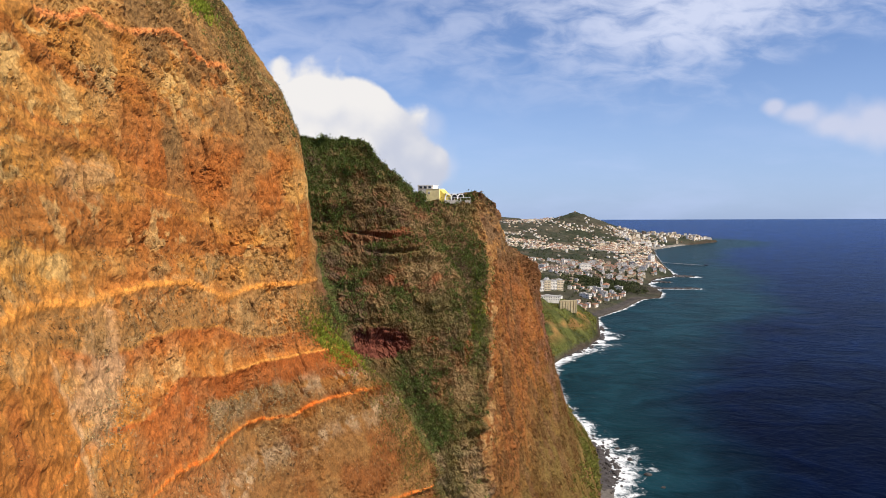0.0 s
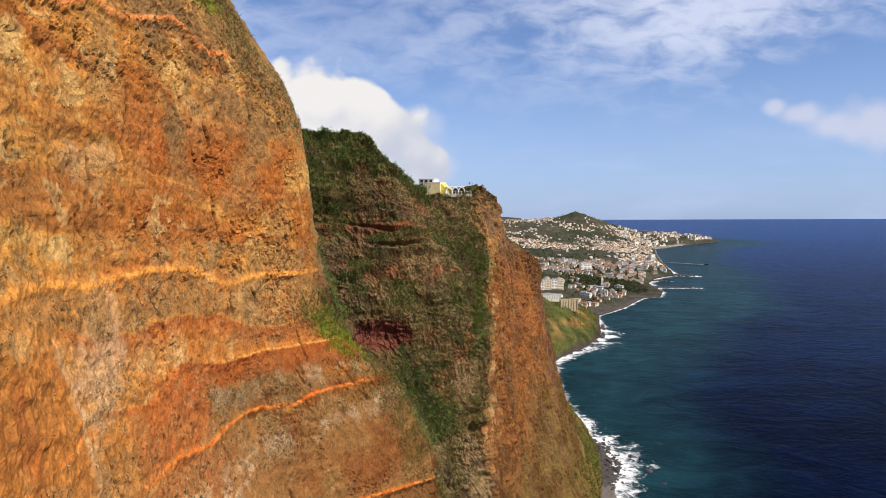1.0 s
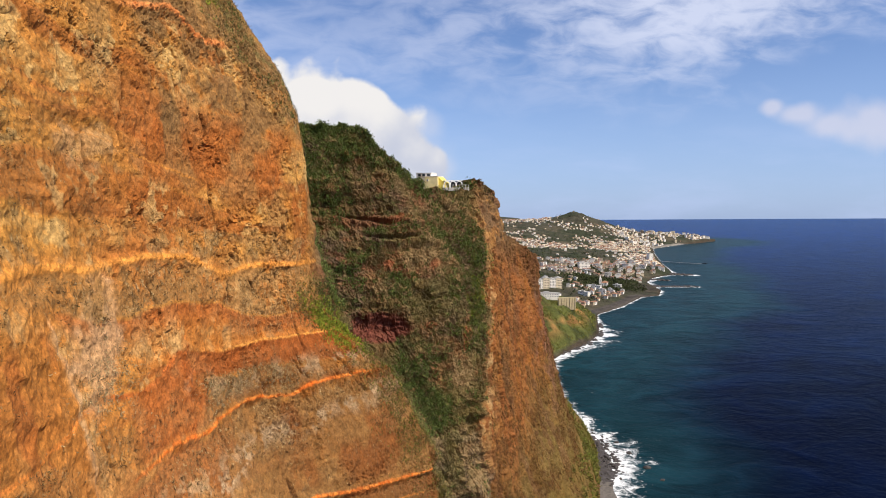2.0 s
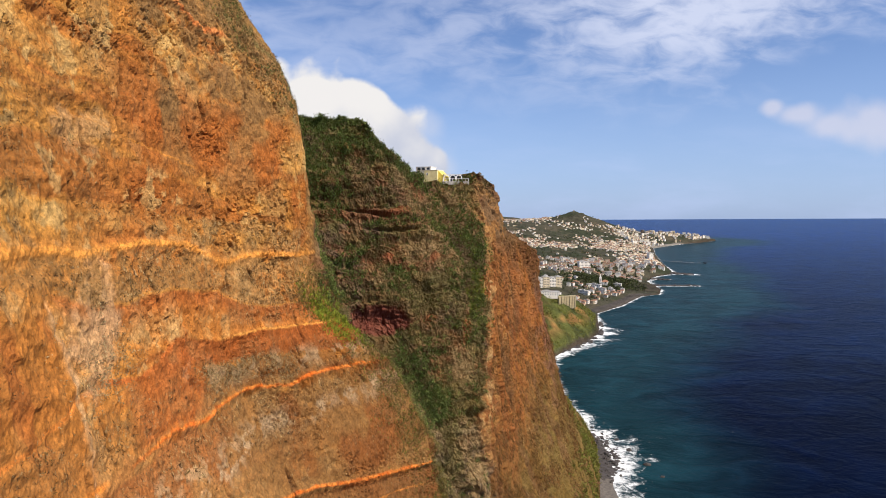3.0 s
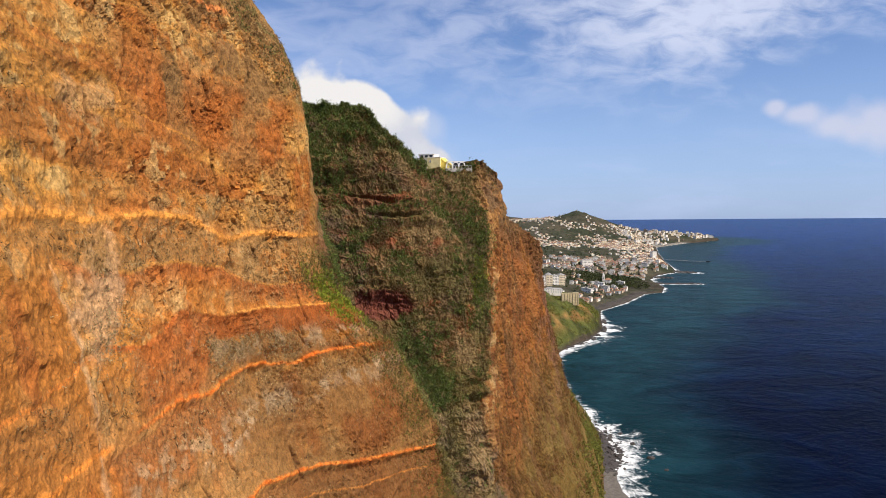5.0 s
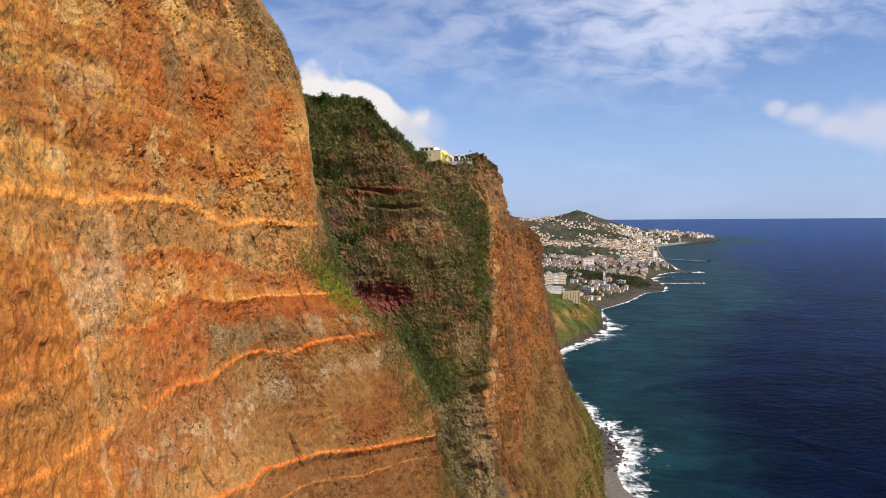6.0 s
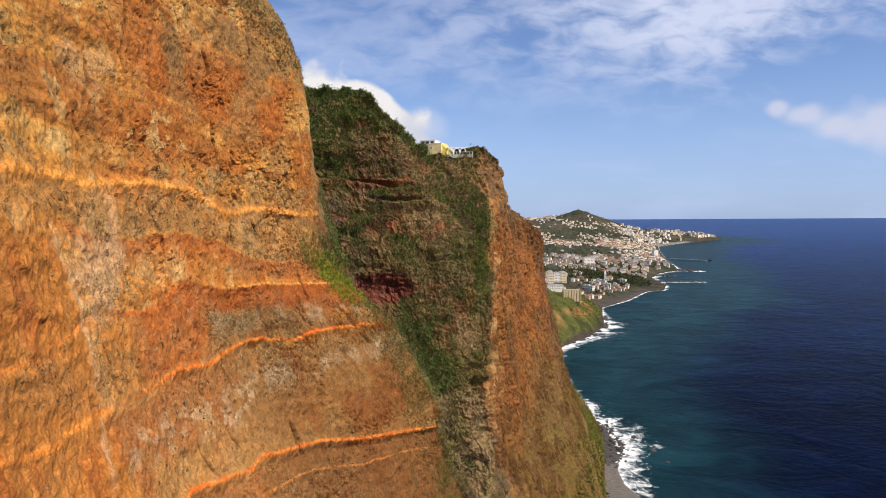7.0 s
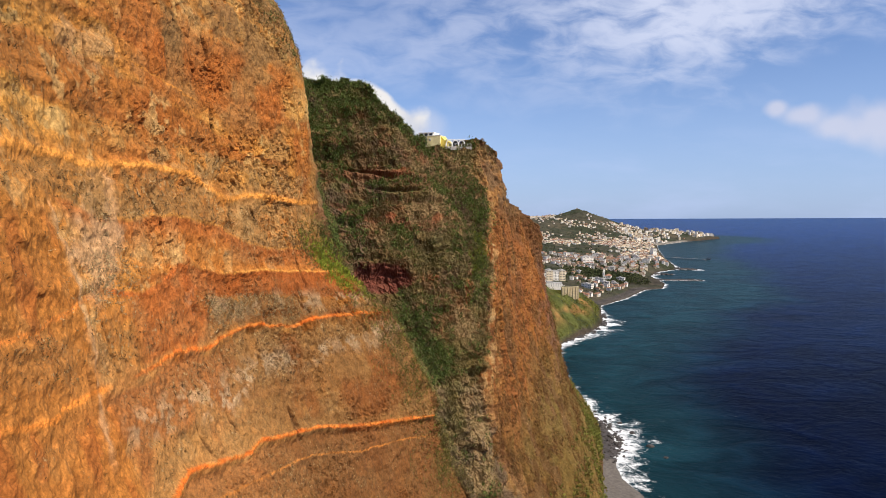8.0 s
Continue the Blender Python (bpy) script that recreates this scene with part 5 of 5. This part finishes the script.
def terrace():
    root = tagged(new("terrace"), "white railed viewing terrace with a pergola on the cliff", "terrace")
    part("slab", box(bmesh.new(), 0, 10.5, 0, 5, -1.3, 0), CONCRETE, root, "concrete slab")
    me = bpy.data.meshes.new("post")
    bm = box(bmesh.new(), -0.05, 0.05, -0.05, 0.05, 0, 1.0)
    bm.to_mesh(me), bm.free()
    me.materials.append(WHITE_PAINT)
    for k in range(9):
        piece("post", me, root, (0.1 + 1.28 * k, 0.1, 0))
    part("rail", box(bmesh.new(), 0, 10.5, 0.05, 0.15, 1.0, 1.08), WHITE_PAINT, root)
    for x in (0.5, 3.0, 5.5):                                # white arches along the front
        bm = bmesh.new()
        loop = [(1.15 * math.cos(a), 1.3 + 1.15 * math.sin(a)) for a in np.linspace(math.pi, 0, 9)]
        for (xa, za), (xb, zb) in zip([(-1.15, 0)] + loop, loop + [(1.15, 0)]):
            side = Vector((zb - za, 0, xa - xb)).normalized() * 0.16
            v = [bm.verts.new((px + 1.2 + x + q * side.x, y, pz + q * side.z)) for y in (1.0, 1.35) for px, pz, q in ((xa, za, -1), (xb, zb, -1), (xb, zb, 1), (xa, za, 1))]
            for f in ((0, 1, 2, 3), (7, 6, 5, 4), (0, 4, 5, 1), (1, 5, 6, 2), (2, 6, 7, 3), (3, 7, 4, 0)):
                bm.faces.new([v[i] for i in f])
        part("arch", bm, WHITE_PAINT, root, "white painted arch")
    for x in (0.9, 8.0):
        part("column", box(bmesh.new(), x - 0.12, x + 0.12, 3.8, 4.04, 0, 2.75), WHITE_PAINT, root)
    part("pergola_roof", box(bmesh.new(), 0.5, 8.3, 1.4, 4.3, 2.754, 2.9), WHITE_PAINT, root, "white pergola roof")
    part("kiosk", box(bmesh.new(), 3.4, 8.8, 2.4, 3.7, 0, 2.5), DARK_METAL, root, "dark glazed kiosk")
    root.matrix_basis = pose(0.6, 244.5, 198.0, 0, 0, 8)


yellow_house()
terrace()

# ---- beach, boulders, moles and pier ----


def shore_strip(name, y0, y1, mat, rough, label, category):
    v = np.linspace(0, 1, 40)[:, None]
    y = np.linspace(y0, y1, int((y1 - y0) * 1.4))[None, :]
    edge = np.interp(y, (318, 335, 349, 360, 375, 388, 398, 408, 433, 476, 492), (103, 110, 117, 115.5, 111.5, 111, 114, 119, 126, 126, 114)) + 0.6 * np.sin(y / 5.0)
    x = 84 + (edge + 2 - 84) * v
    yy = y + 0 * v
    z = 3.4 * (1 - v) ** 0.8 - 0.25 + rough * fbm(x, yy, 0 * x, 3.0, 3, 5) + 0.10 * np.sin((1 - v) * 26 + y / 16)
    tagged(new(name, grid_mesh(name, x, yy, z, mat)), label, category, kind="structure")


shore_strip("beach", 318, 402, SHINGLE, 0.12, "narrow grey shingle beach at the foot of the cliff", "beach")
shore_strip("rock_shelf", 401.9, 492, LAVA, 0.8, "black lava shelf between the beach and the cliff", "rocks")


def boulder_mesh(seed):
    bm = bmesh.new()
    bmesh.ops.create_icosphere(bm, subdivisions=2, radius=1.0)
    for v in bm.verts:
        q = v.co * 1.3 + Vector((seed * 7.1, seed * 3.3, 0))
        v.co *= 1 + 0.45 * noise.noise(q) + 0.2 * noise.noise(q * 2.3)
        v.co.z *= 0.7
    me = bpy.data.meshes.new("boulder")
    bm.to_mesh(me), bm.free()
    me.materials.append(LAVA)
    return me


BOULDERS = [boulder_mesh(k) for k in range(6)]


def boulders():
    rng = random.Random(8)

    def drop(x, y, z, s):
        o = new("boulder", rng.choice(BOULDERS))
        o.matrix_basis = pose(x, y, z, rng.uniform(-25, 25), rng.uniform(-25, 25), rng.uniform(0, 360)) @ Matrix.Diagonal((s * rng.uniform(0.8, 1.3), s, s * rng.uniform(0.7, 1.1), 1))
        tagged(o, "rough black lava boulder lying at the waterline", "boulder", "boulders on the shore")

    for _ in range(170):                                     # spit of boulders beyond the beach
        t = rng.random()
        y = 396 + 76 * t
        edge = np.interp(y, (396, 433, 476), (113, 128, 128))
        drop(edge - rng.uniform(-1, 17) * (1 - 0.4 * t), y, rng.uniform(-0.2, 1.0), rng.uniform(0.5, 1.5) * rng.uniform(0.7, 1.5))
    for _ in range(45):                                      # stones awash
        y = rng.uniform(405, 520)
        edge = np.interp(y, (396, 433, 476, 498, 554), (112, 128, 128, 119, 113))
        drop(edge + rng.uniform(-3, 6), y, -0.2, rng.uniform(0.5, 1.5))
    for x, y, s in ((146, 425, 3.2), (141, 450, 2.4), (150, 405, 2.0), (137, 470, 2.2)):
        drop(x, y, -0.4, s)
    for _ in range(90):                                      # foot of the green headland
        t = rng.random()
        k = np.array([(148, 743), (188, 789), (221, 849), (239, 928)])
        x, y = (np.interp(t, (0, 0.3, 0.65, 1), k[:, i]) for i in (0, 1))
        drop(x + rng.uniform(-5, 5), y - rng.uniform(-4, 4), 0.1, rng.uniform(1.0, 3.0))


boulders()


def mole(name, x0, y0, x1, y1, wide, high, label):
    root = tagged(new(name), label, "breakwater")
    way = Vector((x1 - x0, y1 - y0, 0))
    length = way.length
    rng = random.Random(int(x0))
    bm = bmesh.new()
    n = max(8, int(length / 4))
    rows = []
    bend = rng.uniform(2, 5)
    for i in range(n + 1):
        t = i / n
        h = high * (1 - 0.6 * t ** 2) * rng.uniform(0.35, 1.1)
        w = wide * (1.25 - 0.8 * t ** 1.5) * rng.uniform(0.5, 1.35)
        off = bend * math.sin(4.5 * t + 0.8)
        rows.append([bm.verts.new((t * length, off + a * w + rng.uniform(-1, 1), b * h + rng.uniform(-0.3, 0.3))) for a, b in ((-1, -0.6), (-0.7, 0.45), (-0.3, 1), (0.3, 1), (0.7, 0.45), (1, -0.6))])
    for a, b in zip(rows[:-1], rows[1:]):
        for j in range(5):
            bm.faces.new((a[j], a[j + 1], b[j + 1], b[j]))
    for r in (rows[0], rows[-1]):
        bm.faces.new(r)
    bmesh.ops.recalc_face_normals(bm, faces=bm.faces)
    part("core", bm, LAVA, root)
    for _ in range(int(length / 2.2)):
        s = rng.uniform(1.0, 2.4)
        o = piece("stone", rng.choice(BOULDERS), root, (rng.uniform(0, length), rng.uniform(-wide, wide), rng.uniform(-0.2, high * 0.5)))
        o.scale = (s, s, s)
    root.matrix_basis = pose(x0, y0, 0.2, 0, 0, math.degrees(math.atan2(way.y, way.x)))


for (x0, y0, x1, y1, _), wide, high, label in zip(SPITS, (7, 11, 9), (2.6, 4.5, 3.5), ("black rock breakwater awash with surf", "black rock spit below the town", "short black rock spit by the harbour")):
    mole("breakwater", x0, y0, x1, y1, wide, high, label)


def pier():
    root = tagged(new("pier"), "long thin concrete pier on piles", "pier")
    length = 122
    part("deck", box(bmesh.new(), 0, length, -1.6, 1.6, 2.6, 3.3), CONCRETE, root)
    part("pier_head", box(bmesh.new(), length - 7, length + 3, -4, 4, 3.304, 6.0), DARK_METAL, root)
    me = bpy.data.meshes.new("pile")
    bm = bmesh.new()
    bmesh.ops.create_cone(bm, cap_ends=True, segments=8, radius1=0.6, radius2=0.5, depth=5.5)
    bm.to_mesh(me), bm.free()
    me.materials.append(CONCRETE)
    for k in range(13):
        piece("pile", me, root, (3 + 9.6 * k, 0, -0.1))
    root.matrix_basis = pose(640, 1776, 0, 0, 0, -40)


pier()


def headland_terrace():
    ob = far_house(30, 9, 5.5, WALLS[0], ROOFS[2], False, 9, 2, "terrace_building", "long low white building above a stone wall", "building", "", PANE)
    ob.matrix_basis = pose(152, 872, 50, 0, 0, -8)
    wall = tagged(new("retaining_wall"), "tall pale stone retaining wall with buttresses on the headland", "retaining wall")
    part("wall_face", box(bmesh.new(), 0, 26, 0, 2.5, -16, 2), STONE, wall)
    for k in range(7):
        part("buttress", box(bmesh.new(), 0.6 + 4 * k, 1.8 + 4 * k, -1.2, -0.003, -16, 1.4, 0.2), STONE, wall)
    wall.matrix_basis = pose(163, 851, 50, 0, 0, 12)


headland_terrace()
